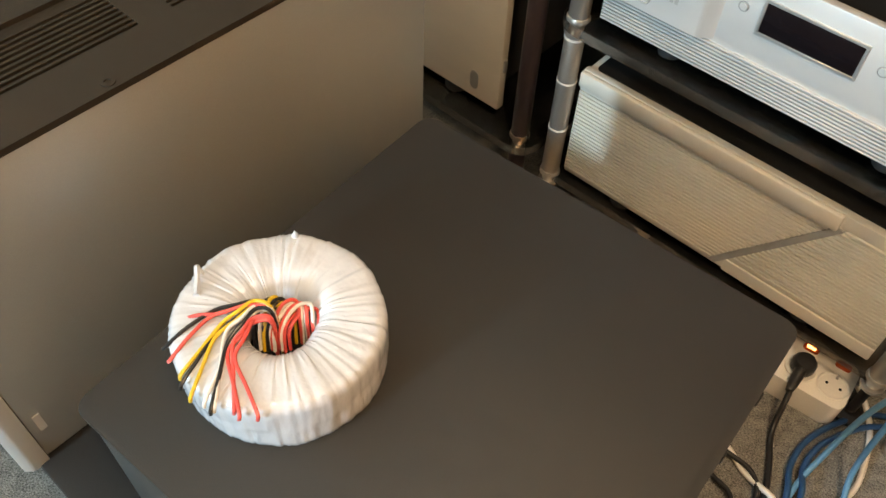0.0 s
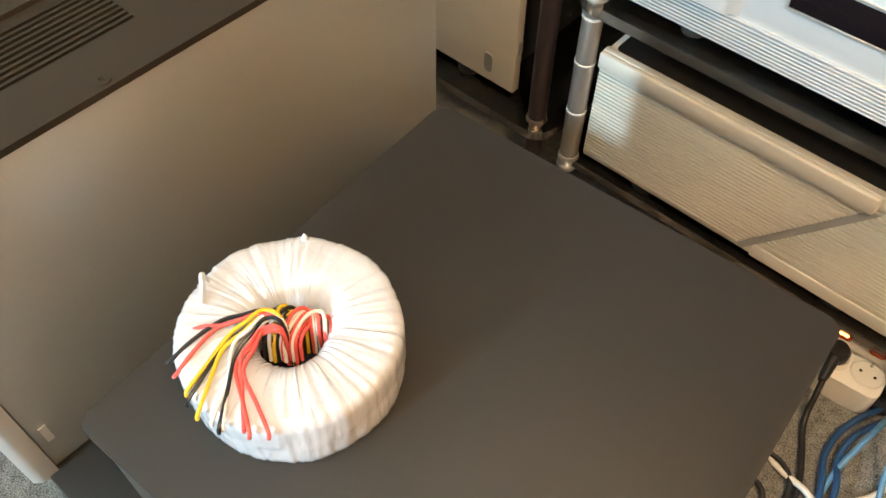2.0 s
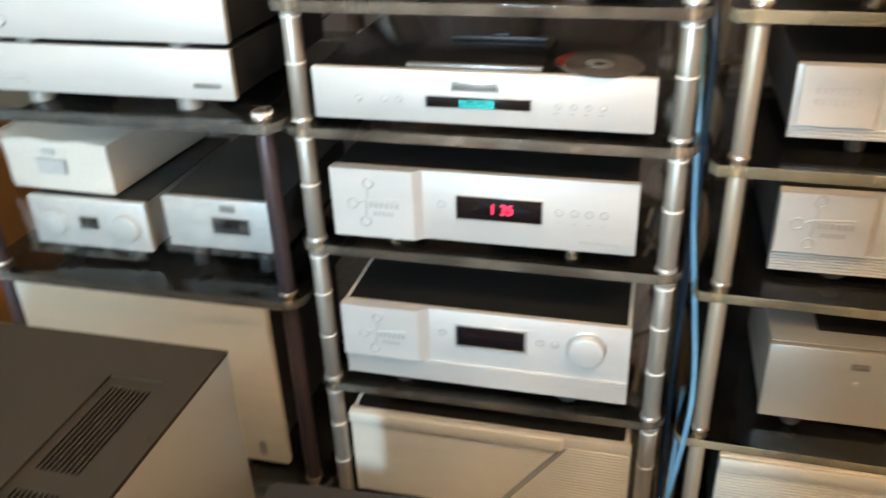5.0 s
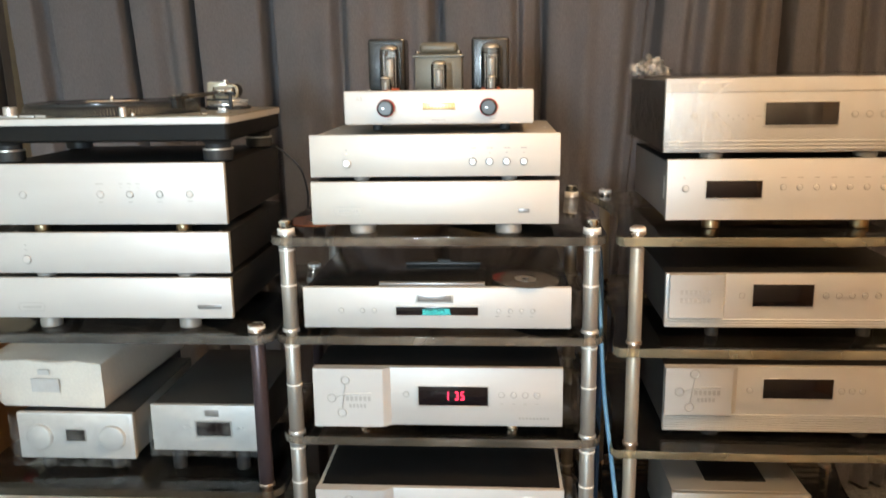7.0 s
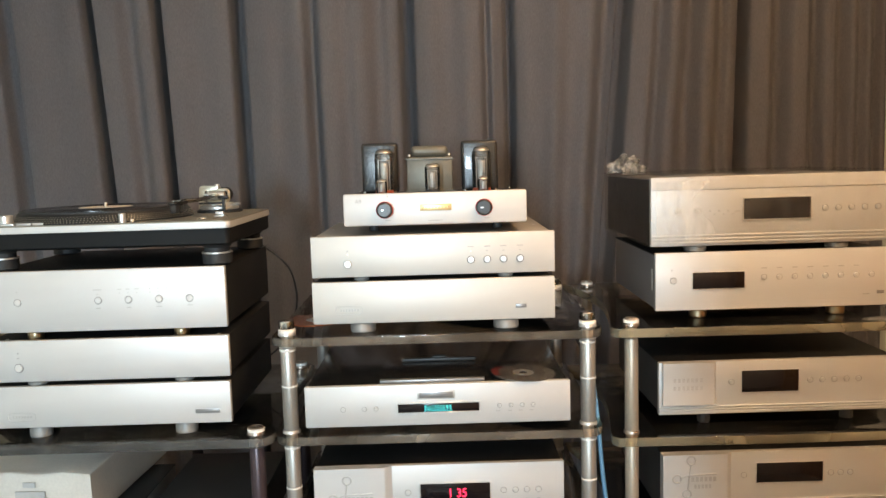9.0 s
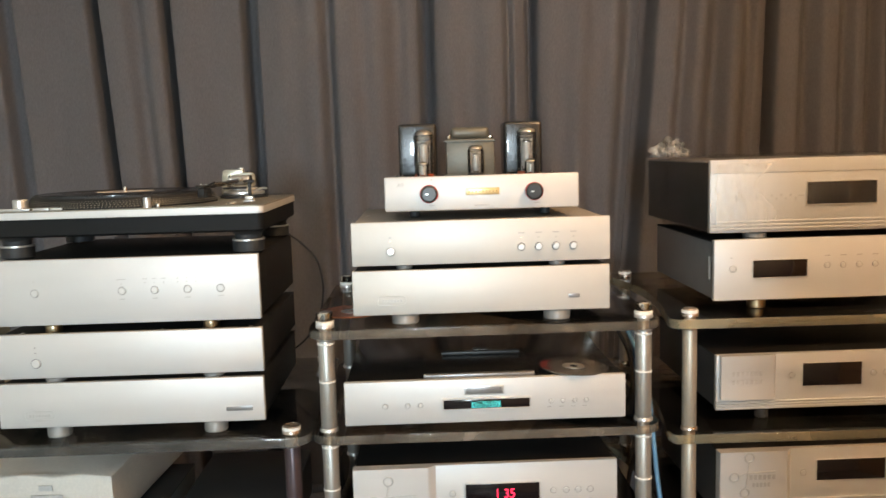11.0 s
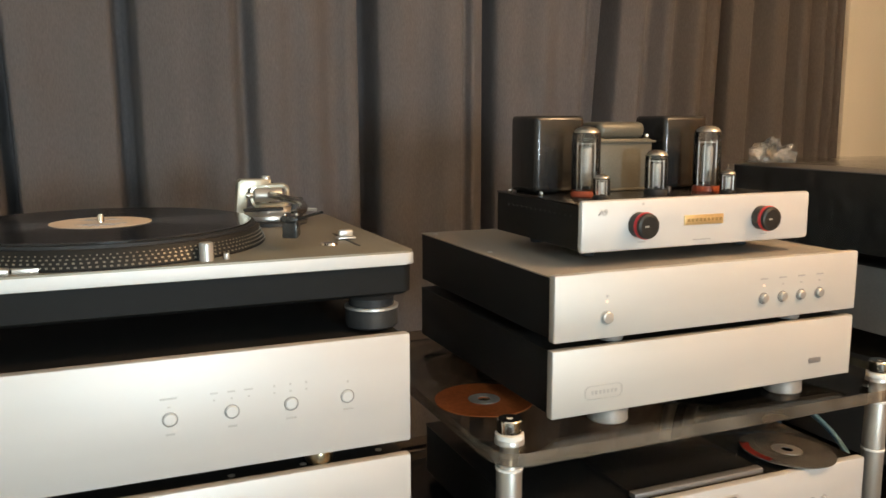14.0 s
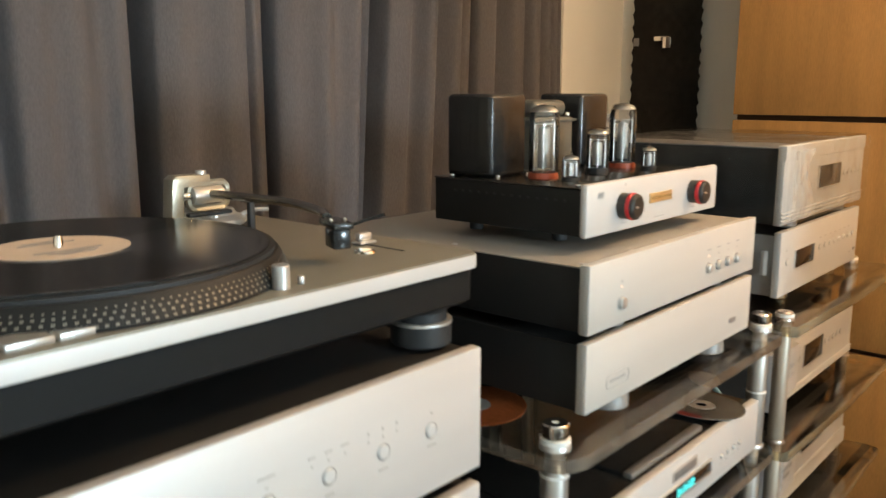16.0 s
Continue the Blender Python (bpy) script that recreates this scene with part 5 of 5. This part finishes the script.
bmesh.ops.transform(yoke, matrix=Matrix(((1, 0, 0, 0), (0, 0, 1, 0), (0, -1, 0, 0), (0, 0, 0, 1))), verts=yoke.verts[:])
part("arm_yoke", yoke, YOKE_PAINT, arm, "pale champagne bearing yoke")
part("yoke_cap", cyled(AX - 0.003, AY, DZ + 0.050, 0.0055, 0.0095, "z", 16, 0.001), SILVER_EDGE, arm)
ring = [(AX + px, AY - 0.006, DZ + 0.035 + pz) for px, pz in rounded(-0.022, 0.022, -0.012, 0.012, 0.007, 4)]
part("gimbal_ring", sweep(bmesh.new(), ring + [ring[0]], 0.0034, 6, 2), YOKE_PAINT, arm, "champagne gimbal ring")
piv = bmesh.new()
cyl(piv, AX - 0.020, AY - 0.008, DZ + 0.036, 0.0085, 0.034, "x", 24, 0.001)
cyl(piv, AX - 0.006, AY, DZ + 0.018, 0.006, 0.014, "z", 16)
part("pivot", piv, TUBE, arm)
part("pivot_screw", cyled(AX - 0.030, AY - 0.008, DZ + 0.036, 0.004, 0.010, "x", 14, 0.0006), CHROME, arm)
part("counterweight", cyled(AX + 0.002, AY + 0.022, DZ + 0.036, 0.0155, 0.028, "y", 28, 0.001), RUBBER, arm, "dark round counterweight")
part("lift_platform", boxed(AX - 0.036, AX + 0.012, AY - 0.030, AY - 0.022, DZ + 0.018, DZ + 0.022, 0.0015), RUBBER, arm, "black arm lift bar")
part("lift_post", cyled(AX - 0.006, AY - 0.026, DZ + 0.006, 0.0045, 0.012, "z", 14, 0.001), SILVER_EDGE, arm)
part("arm_rest", box(box(bmesh.new(), AX + 0.018, AX + 0.024, AY - 0.050, AY - 0.044, DZ, DZ + 0.036, 0.001), AX + 0.010, AX + 0.032, AY - 0.052, AY - 0.042, DZ + 0.030, DZ + 0.036, 0.002), RUBBER, arm)
part("lift_lever", sweep(bmesh.new(), [(AX + 0.030, AY - 0.018, DZ + 0.014), (AX + 0.040, AY - 0.026, DZ + 0.018), (AX + 0.052, AY - 0.034, DZ + 0.018)], 0.0022, 6), SILVER_EDGE, arm)
part("arm_tube", sweep(bmesh.new(), [(AX - 0.002, AY - 0.004, DZ + 0.037), (AX + 0.004, AY - 0.060, DZ + 0.037), (AX + 0.012, AY - 0.120, DZ + 0.036), (AX + 0.004, AY - 0.170, DZ + 0.034), (AX - 0.012, AY - 0.198, DZ + 0.033)], 0.0042, 10), TUBE_DARK, arm, "bright S shaped arm tube")
head = part("headshell", boxed(-0.0088, 0.0088, -0.034, 0.004, -0.003, 0.003, 0.002), BELL, arm)
head.matrix_basis = pose(AX - 0.014, AY - 0.204, DZ + 0.031, 0, 0, -22)
part("cartridge", boxed(-0.0074, 0.0074, -0.030, -0.008, -0.019, -0.003, 0.0015), VINYL, head)
for dx in (-0.006, 0.006):
    part("headshell_screw", cyled(dx, -0.020, 0.003, 0.0018, 0.002, "z", 10), CHROME, head)
part("finger_lift", sweep(bmesh.new(), [(0.009, -0.028, 0.0), (0.020, -0.032, 0.004), (0.034, -0.036, 0.008)], 0.0014, 6), BELL, head)
tl = thing("turntable_cable", 0, 0, 0, "thin black lead hanging from the turntable", "cable")
part("sheath", sweep(bmesh.new(), [(-0.578, 1.180, 1.162), (-0.552, 1.184, 1.142), (-0.522, 1.186, 1.108), (-0.510, 1.188, 1.060), (-0.511, 1.188, 1.020), (-0.522, 1.188, 0.975), (-0.553, 1.188, 0.930), (-0.60, 1.192, 0.895)], 0.0022), LEAD_BLACK, tl)

# ---- big amplifiers in the foreground ----
plinth = thing("black_stand", -0.505, 0.265, 0.0, "low black stand under the large amplifiers", "stand")
part("stand_top", boxed(-0.525, 0.450, -0.262, 0.270, 0.235, 0.268, 0.003), BLACK, plinth)
for x in (-0.49, 0.0, 0.43):
    part("stand_side", boxed(x - 0.012, x + 0.012, -0.24, 0.25, 0.0, 0.235, 0.002), BLACK, plinth)
part("stand_back", boxed(-0.49, 0.43, 0.235, 0.25, 0.0, 0.235, 0.002), BLACK, plinth)

G = thing("monoblock_amplifier", -0.745, 0.0, 0.268, "large grey amplifier with a charcoal vented top", "amplifier")
HT = 0.348
part("side_wall", boxed(0.247, 0.2505, 0.014, 0.543, 0.004, HT - 0.006, 0.001), BOXSIDE, G, "plain grey painted side")
part("side_wall", boxed(-0.2555, -0.252, 0.014, 0.543, 0.004, HT - 0.006, 0.001), BOXSIDE, G, "plain grey painted side")
part("back_wall", boxed(-0.252, 0.247, 0.538, 0.542, 0.004, HT - 0.006, 0.001), BOXSIDE, G)
part("floor_pan", boxed(-0.252, 0.247, 0.014, 0.538, 0.0, 0.004), BLACK, G)
part("inside", boxed(-0.24, 0.235, 0.03, 0.53, 0.01, HT - 0.03), BLACK, G, "dark inside under the vents")
front = bmesh.new()
prism(front, [(-0.262, 0.0), (-0.256, -0.010), (0.246, -0.010), (0.252, -0.004), (0.253, 0.0), (0.253, 0.0135), (-0.262, 0.0135)], -0.003, HT + 0.0015, 0.001)
part("front_panel", front, SILVER, G, "thick silver front panel with rounded edge")
part("side_tab", boxed(0.2507, 0.2520, 0.022, 0.029, 0.045, 0.070), SILVER, G)
# top plate with two vented recesses on each side
top = bmesh.new()
FIELDS = [(0.135, 0.196, 0.108, 0.261), (0.135, 0.196, 0.294, 0.445), (-0.201, -0.138, 0.108, 0.261), (-0.201, -0.138, 0.294, 0.445)]
RIM = {0.135: (0.122, 0.200, 0.098, 0.463), -0.201: (-0.205, -0.125, 0.098, 0.463)}
x_cuts = sorted({-0.256, 0.2510, *[v for a in RIM.values() for v in a[:2]]})
y_cuts = [0.0136, 0.098, 0.463, 0.5435]
for xa, xb in zip(x_cuts, x_cuts[1:]):
    for ya, yb in zip(y_cuts, y_cuts[1:]):
        hole = ya == 0.098 and any(abs(xa - a[0]) < 1e-6 for a in RIM.values())
        if not hole:
            box(top, xa, xb, ya, yb, HT - 0.006, HT)
bmesh.ops.remove_doubles(top, verts=top.verts[:], dist=1e-5)
part("top_plate", top, TOPPLATE, G, "charcoal powder coated top plate")
for side in (0.135, -0.201):
    a = RIM[side]
    pan = bmesh.new()
    fields = [f for f in FIELDS if f[0] == side]
    xs = [a[0], fields[0][0], fields[0][1], a[1]]
    for ya, yb in ((a[2], fields[0][2]), (fields[0][3], fields[1][2]), (fields[1][3], a[3])):
        box(pan, a[0], a[1], ya, yb, HT - 0.007, HT - 0.0045)
    for xa, xb in ((xs[0], xs[1]), (xs[2], xs[3])):
        for f in fields:
            box(pan, xa, xb, f[2], f[3], HT - 0.007, HT - 0.0045)
    vent = part("vent_panel", pan, TOPPLATE, G, "recessed panel with slots")
    for f in fields:
        n = 9
        step = (f[1] - f[0]) / n
        for k in range(1, n + 1):
            part("slat", boxed(f[0] + k * step - step * 0.44, f[0] + k * step, f[2], f[3], HT - 0.007, HT - 0.0045), TOPPLATE, vent)
for sx in (0.242, -0.247):
    for y in (0.034, 0.200, 0.363, 0.528):
        sc = part("screw", lathe(bmesh.new(), [(0.0, -0.0008), (0.0025, -0.0008), (0.003, 0.0010), (0.0058, 0.0008), (0.0062, -0.001), (0.0, -0.001)], 16, Matrix.Translation((sx, y, HT))), TOPPLATE, G, "countersunk hexagon screw")

H = thing("charcoal_amplifier", -0.200, 0.264, 0.268, "charcoal amplifier case seen from its flat lid", "amplifier", rz=3.6)
HH = 0.205
part("case", boxed(-0.190, 0.190, -0.200, 0.202, 0.0, HH - 0.006, 0.004), DARKSIDE, H, "dark grey steel case")
part("lid", prism(bmesh.new(), rounded(-0.199, 0.1965, -0.2095, 0.2085, 0.013), HH - 0.005, HH, 0.0012), PLATE, H, "flat charcoal lid with rounded corners")
part("front_plate", boxed(-0.186, 0.186, -0.206, -0.2005, 0.002, HH - 0.006, 0.001), DARKSIDE, H, "dark grey front plate")
for y in (0.155, 0.090, 0.025, -0.040, -0.105):
    part("terminal", boxed(0.188, 0.199, y - 0.005, y + 0.005, HH - 0.050, HH - 0.036, 0.002), VINYL, H, "black terminal on the rear")
part("mains_inlet", boxed(0.188, 0.205, -0.130, -0.090, 0.060, 0.095, 0.003), VINYL, H)

# toroidal transformer with its leads
tor = thing("toroidal_transformer", -0.302, 0.180, 0.473, "round white taped transformer with coloured leads", "transformer")
OUT, IN, TH = 0.0788, 0.0245, 0.0595
N, Mq = 280, 52
bm = bmesh.new()
rings = []
rnd = random.Random(3)
turns = sorted(rnd.uniform(0, 2 * math.pi) for _ in range(58))
for k in range(N):
    a = 2 * math.pi * k / N
    low = max([e for e in turns if e <= a], default=turns[-1] - 2 * math.pi)
    high = min([e for e in turns if e > a], default=turns[0] + 2 * math.pi)
    lap = (a - low) / (high - low) - 0.5
    ring = []
    for j in range(Mq):
        b = 2 * math.pi * j / Mq
        # a squared ring section, rounder towards the hole; each turn of tape lies on the one before
        cx, cz = math.cos(b), math.sin(b)
        p = 2.5 + 6.0 / (1 + math.exp(-8 * cx))
        s = (abs(cx) ** p + abs(cz) ** p) ** (-1 / p)
        rr = (OUT + IN) / 2 + (OUT - IN) / 2 * cx * s
        zz = TH / 2 + TH / 2 * cz * s - (0.003 * max(0, cz) * max(0, cx) ** 2)
        crease = 0.0007 * lap * min(1, (high - low) / 0.1) + 0.0005 * noise.noise(Vector((math.cos(a) * 22, math.sin(a) * 22, b * 0.7))) + 0.0004 * noise.noise(Vector((math.cos(a) * 60, math.sin(a) * 60, b * 3)))
        bulge = 0.0014 * noise.noise(Vector((math.cos(a) * 2.5, math.sin(a) * 2.5, b)))
        rr += (crease + bulge) * cx * s
        zz = max(0.0, zz + (crease + bulge) * cz * s)
        ring.append(bm.verts.new((rr * math.cos(a), rr * math.sin(a), zz)))
    rings.append(ring)
for k in range(N):
    p, q = rings[k], rings[(k + 1) % N]
    for j in range(Mq):
        bm.faces.new((p[j], p[(j + 1) % Mq], q[(j + 1) % Mq], q[j]))
part("taped_winding", bm, TAPE_FILM, tor, "crinkled glossy white insulating tape")


def on_top(px, py, up):
    """A place over the winding's upper face, from shares across and towards the viewer's side, and its height over it."""
    return Vector((0.754 * px + 0.656 * py, 0.656 * px - 0.754 * py, TH + up))


part("tape_end", sweep(bmesh.new(), [on_top(-0.062, -0.034, -0.002), on_top(-0.064, -0.034, 0.006), on_top(-0.0625, -0.026, 0.004), on_top(-0.061, -0.012, 0.0015)], 0.0024, 6), TAPE_FILM, tor)
part("tape_end", lathe(bmesh.new(), [(0.0035, 0.0), (0.0026, 0.003), (0.0, 0.008)], 8, Matrix.Translation(on_top(0.003, -0.073, -0.002))), TAPE_FILM, tor)
# material, where the lead leaves the hole, where it bends, where it goes under the tape (centimetres)
LEADS = [(LEAD_BLACK, (-2.0, -1.7), (-5.4, -0.4), (-8.6, 2.3)), (LEAD_RED, (-2.1, -1.4), (-5.6, 0.3), (-8.0, 3.3)), (LEAD_RED, (-2.2, -1.2), (-5.0, 0.0), (-7.9, 0.0)),
         (LEAD_YELLOW, (-2.0, -1.5), (-4.6, 0.9), (-6.9, 4.6)), (LEAD_BLACK, (-2.1, -1.1), (-4.8, 1.4), (-6.7, 5.3)), (LEAD_YELLOW, (-1.9, -1.3), (-4.9, 2.0), (-5.9, 6.2)),
         (LEAD_WHITE, (-1.8, -1.2), (-4.2, 1.6), (-4.2, 6.9)), (LEAD_BLACK, (-1.8, -0.8), (-3.9, 2.4), (-4.4, 7.1)), (LEAD_WHITE, (-1.7, -0.9), (-3.5, 1.9), (-4.9, 6.6)),
         (LEAD_RED, (-1.9, 0.3), (-3.8, 3.2), (-2.5, 7.4)), (LEAD_RED, (-1.8, 0.1), (-3.2, 3.6), (-1.3, 7.4)), (LEAD_RED, (-1.9, 0.0), (-3.5, 2.6), (-2.9, 7.0))]
for k, (material, lip, bend, end) in enumerate(LEADS):
    lip, bend, end = Vector(lip) * 0.01 + Vector((0.004, 0.010)), Vector(bend) * 0.01 + Vector((0.009, 0.005)), Vector(end) * 0.01 + Vector((0.011, 0.006))
    rise = 0.0008 + 0.0012 * (k % 4)
    half = (lip + bend) / 2
    late = (bend * 0.9 + end * 1.1) / 2
    pts = [on_top(0.004 - 0.0007 * k, 0.010, -0.040), on_top(lip.x * 0.35 + 0.003, lip.y * 0.5 + 0.004, 0.001 + rise), on_top(lip.x, lip.y, 0.003 + rise), on_top(half.x, half.y, 0.003 + rise),
           on_top(bend.x, bend.y, 0.0015 + rise * 0.7), on_top(late.x, late.y, 0.0018), on_top(end.x, end.y, -0.0005 if k > 2 else -0.004), on_top(end.x * 1.03, end.y * 1.03, -0.006)]
    part("lead", sweep(bmesh.new(), pts, 0.00145, 8, 6), material, tor, material.name.replace("_", " ") + " lead")
loop_rnd = random.Random(8)
for k, material in enumerate((LEAD_BLACK, LEAD_WHITE, LEAD_YELLOW, LEAD_BLACK, LEAD_YELLOW, LEAD_BLACK, LEAD_WHITE, LEAD_RED, LEAD_WHITE, LEAD_RED, LEAD_WHITE, LEAD_RED, LEAD_RED)):
    x0, x1 = -0.017 + 0.0019 * k + loop_rnd.uniform(-0.002, 0.002), -0.006 + 0.0026 * k + loop_rnd.uniform(-0.003, 0.003)
    high = 0.006 - 0.0010 * k + loop_rnd.uniform(-0.003, 0.003)
    pts = [on_top(x0, 0.012 + 0.001 * (k % 3), -0.030), on_top(x0 + 0.001, 0.007, -0.010), on_top((x0 + x1) / 2, -0.006, high), on_top(x1 + 0.001, -0.011, high - 0.002),
           on_top(x1 + 0.004, -0.008 + 0.001 * k, -0.012), on_top(x1 + 0.003, 0.000, -0.040)]
    part("lead", sweep(bmesh.new(), pts, 0.00145, 8, 6), material, tor, material.name.replace("_", " ") + " lead looped in the hole")

# ---- power strip and cables on the carpet ----
P = thing("power_strip", -0.022, 0.800, 0.0, "white five way power strip with orange switches", "power strip", rz=5)
strip = part("strip_body", prism(bmesh.new(), rounded(-0.165, 0.090, -0.042, 0.042, 0.014), 0.0, 0.045, 0.003), WHITE_PLASTIC, P)
strip.matrix_basis = pose(0, 0, 0)
for k, x in enumerate((-0.122, -0.075, -0.028, 0.019, 0.066)):
    s = part("socket", lathe(bmesh.new(), [(0.0225, 0.0455), (0.0215, 0.047), (0.0195, 0.0465), (0.0190, 0.0452)], 28, Matrix.Translation((x, -0.009, 0))), WHITE_PLASTIC, P)
    part("socket_well", lathe(bmesh.new(), [(0.0, 0.0453), (0.0190, 0.0453)], 28, Matrix.Translation((x, -0.009, 0))), WHITE_PLASTIC, s)
    if k != 3:
        for dx, dy in ((-0.0095, 0.0), (0.0095, 0.0)):
            part("socket_hole", cyled(x + dx, -0.009 + dy, 0.0454, 0.0022, 0.0006, "z", 10), VINYL, s)
        part("earth_clip", boxed(x - 0.0015, x + 0.0015, 0.004, 0.011, 0.0454, 0.0475), ANODE, s)
    part("switch", prism(bmesh.new(), rounded(x - 0.0110, x + 0.0110, 0.0240, 0.0350, 0.004), 0.0448, 0.0490, 0.001), ORANGE_CLEAR, P, "lit amber rocker switch" if k == 3 else "orange rocker switch")
    if k == 3:
        part("switch_glow", prism(bmesh.new(), rounded(x - 0.0070, x + 0.0060, 0.0262, 0.0330, 0.002), 0.0488, 0.0498), GLOW_AMBER, P)
pl = thing("mains_plug", -0.0015, 0.7925, 0.0475, "round black mains plug in the power strip", "plug", rz=5)
part("body", lathe(bmesh.new(), [(0.0, 0.0), (0.0160, 0.0), (0.0170, 0.003), (0.0165, 0.014), (0.013, 0.019), (0.0, 0.020)], 28), LEAD_BLACK, pl)
part("strain_relief", lathe(bmesh.new(), [(0.0, 0.0), (0.0085, 0.0), (0.0070, 0.030), (0.0050, 0.040), (0.0, 0.040)], 16, Matrix.Translation((0, -0.010, 0.010)) @ pose(0, 0, 0, 100)), LEAD_BLACK, pl)


def cable(points, r, material, label, group="cables on the carpet"):
    t = thing("cable", 0, 0, 0, label, "cable", group)
    part("sheath", sweep(bmesh.new(), points, r, 10), material, t)
    return t


cable([(0.004, 0.746, 0.049), (0.008, 0.728, 0.034), (0.012, 0.712, 0.014), (0.020, 0.690, 0.006), (0.037, 0.655, 0.006), (0.052, 0.615, 0.006), (0.060, 0.560, 0.006), (0.055, 0.48, 0.006), (0.06, 0.36, 0.006)], 0.0042, LEAD_BLACK, "black mains cable from the plug over the carpet")
cable([(-0.05, 0.628, 0.006), (-0.007, 0.632, 0.010), (0.023, 0.628, 0.012), (0.042, 0.610, 0.010), (0.048, 0.570, 0.006), (0.040, 0.50, 0.006), (0.045, 0.40, 0.006)], 0.0038, LEAD_BLACK, "black cable curving over the carpet")
cable([(-0.05, 0.60, 0.006), (-0.01, 0.590, 0.008), (0.020, 0.580, 0.010), (0.034, 0.540, 0.006), (0.032, 0.46, 0.006), (0.03, 0.36, 0.006)], 0.0038, LEAD_BLACK, "black cable from under the charcoal amplifier")
cable([(0.070, 0.840, 0.022), (0.090, 0.832, 0.010), (0.113, 0.802, 0.006), (0.127, 0.762, 0.006), (0.136, 0.706, 0.006), (0.122, 0.660, 0.006), (0.082, 0.617, 0.006), (0.055, 0.615, 0.014), (0.018, 0.624, 0.006), (-0.010, 0.638, 0.006), (-0.06, 0.66, 0.006)], 0.0042, LEAD_WHITE, "white mains cable of the power strip")
cable([(0.20, 0.86, 0.008), (0.150, 0.845, 0.008), (0.107, 0.822, 0.008), (0.079, 0.780, 0.010), (0.058, 0.725, 0.010), (0.057, 0.678, 0.009), (0.070, 0.640, 0.012), (0.088, 0.60, 0.008), (0.13, 0.57, 0.008), (0.19, 0.60, 0.008), (0.22, 0.68, 0.008)], 0.0043, BLUE_DARK, "dark blue braided cable coiled on the carpet")
cable([(0.20, 0.84, 0.012), (0.150, 0.822, 0.016), (0.115, 0.798, 0.018), (0.092, 0.765, 0.018), (0.073, 0.718, 0.018), (0.072, 0.680, 0.012), (0.084, 0.648, 0.018), (0.10, 0.605, 0.016), (0.14, 0.585, 0.012), (0.18, 0.62, 0.008), (0.20, 0.68, 0.008)], 0.0043, BLUE_DARK, "dark blue braided cable coiled on the carpet")
cable([(0.105, 1.13, 1.02), (0.102, 1.00, 0.97), (0.101, 0.86, 0.91), (0.110, 0.82, 0.74), (0.124, 0.80, 0.616), (0.136, 0.77, 0.49), (0.131, 0.745, 0.40), (0.108, 0.735, 0.215), (0.091, 0.73, 0.12), (0.082, 0.70, 0.035), (0.076, 0.64, 0.010), (0.080, 0.50, 0.008)], 0.0040, BLUE_LIGHT, "light blue cable hanging between the racks", "cables between the racks")
cable([(0.140, 1.10, 0.012), (0.142, 1.04, 0.20), (0.136, 0.95, 0.34), (0.128, 0.84, 0.33), (0.115, 0.74, 0.24), (0.112, 0.71, 0.15), (0.120, 0.70, 0.04), (0.135, 0.66, 0.010), (0.15, 0.58, 0.008)], 0.0040, BLUE_LIGHT, "light blue cable hanging between the racks", "cables between the racks")
cable([(0.112, 1.12, 1.02), (0.122, 1.02, 0.93), (0.121, 0.98, 0.70), (0.118, 0.98, 0.40), (0.12, 0.98, 0.10), (0.12, 0.95, 0.012)], 0.006, BLUE_DARK, "dark blue cable hanging behind the racks", "cables between the racks")
cable([(0.095, 1.20, 0.98), (0.13, 1.10, 0.90), (0.118, 1.02, 0.82), (0.14, 1.05, 0.74), (0.12, 1.08, 0.60), (0.13, 1.10, 0.30), (0.13, 1.12, 0.012)], 0.005, LEAD_BLACK, "black cable hanging behind the racks", "cables between the racks")
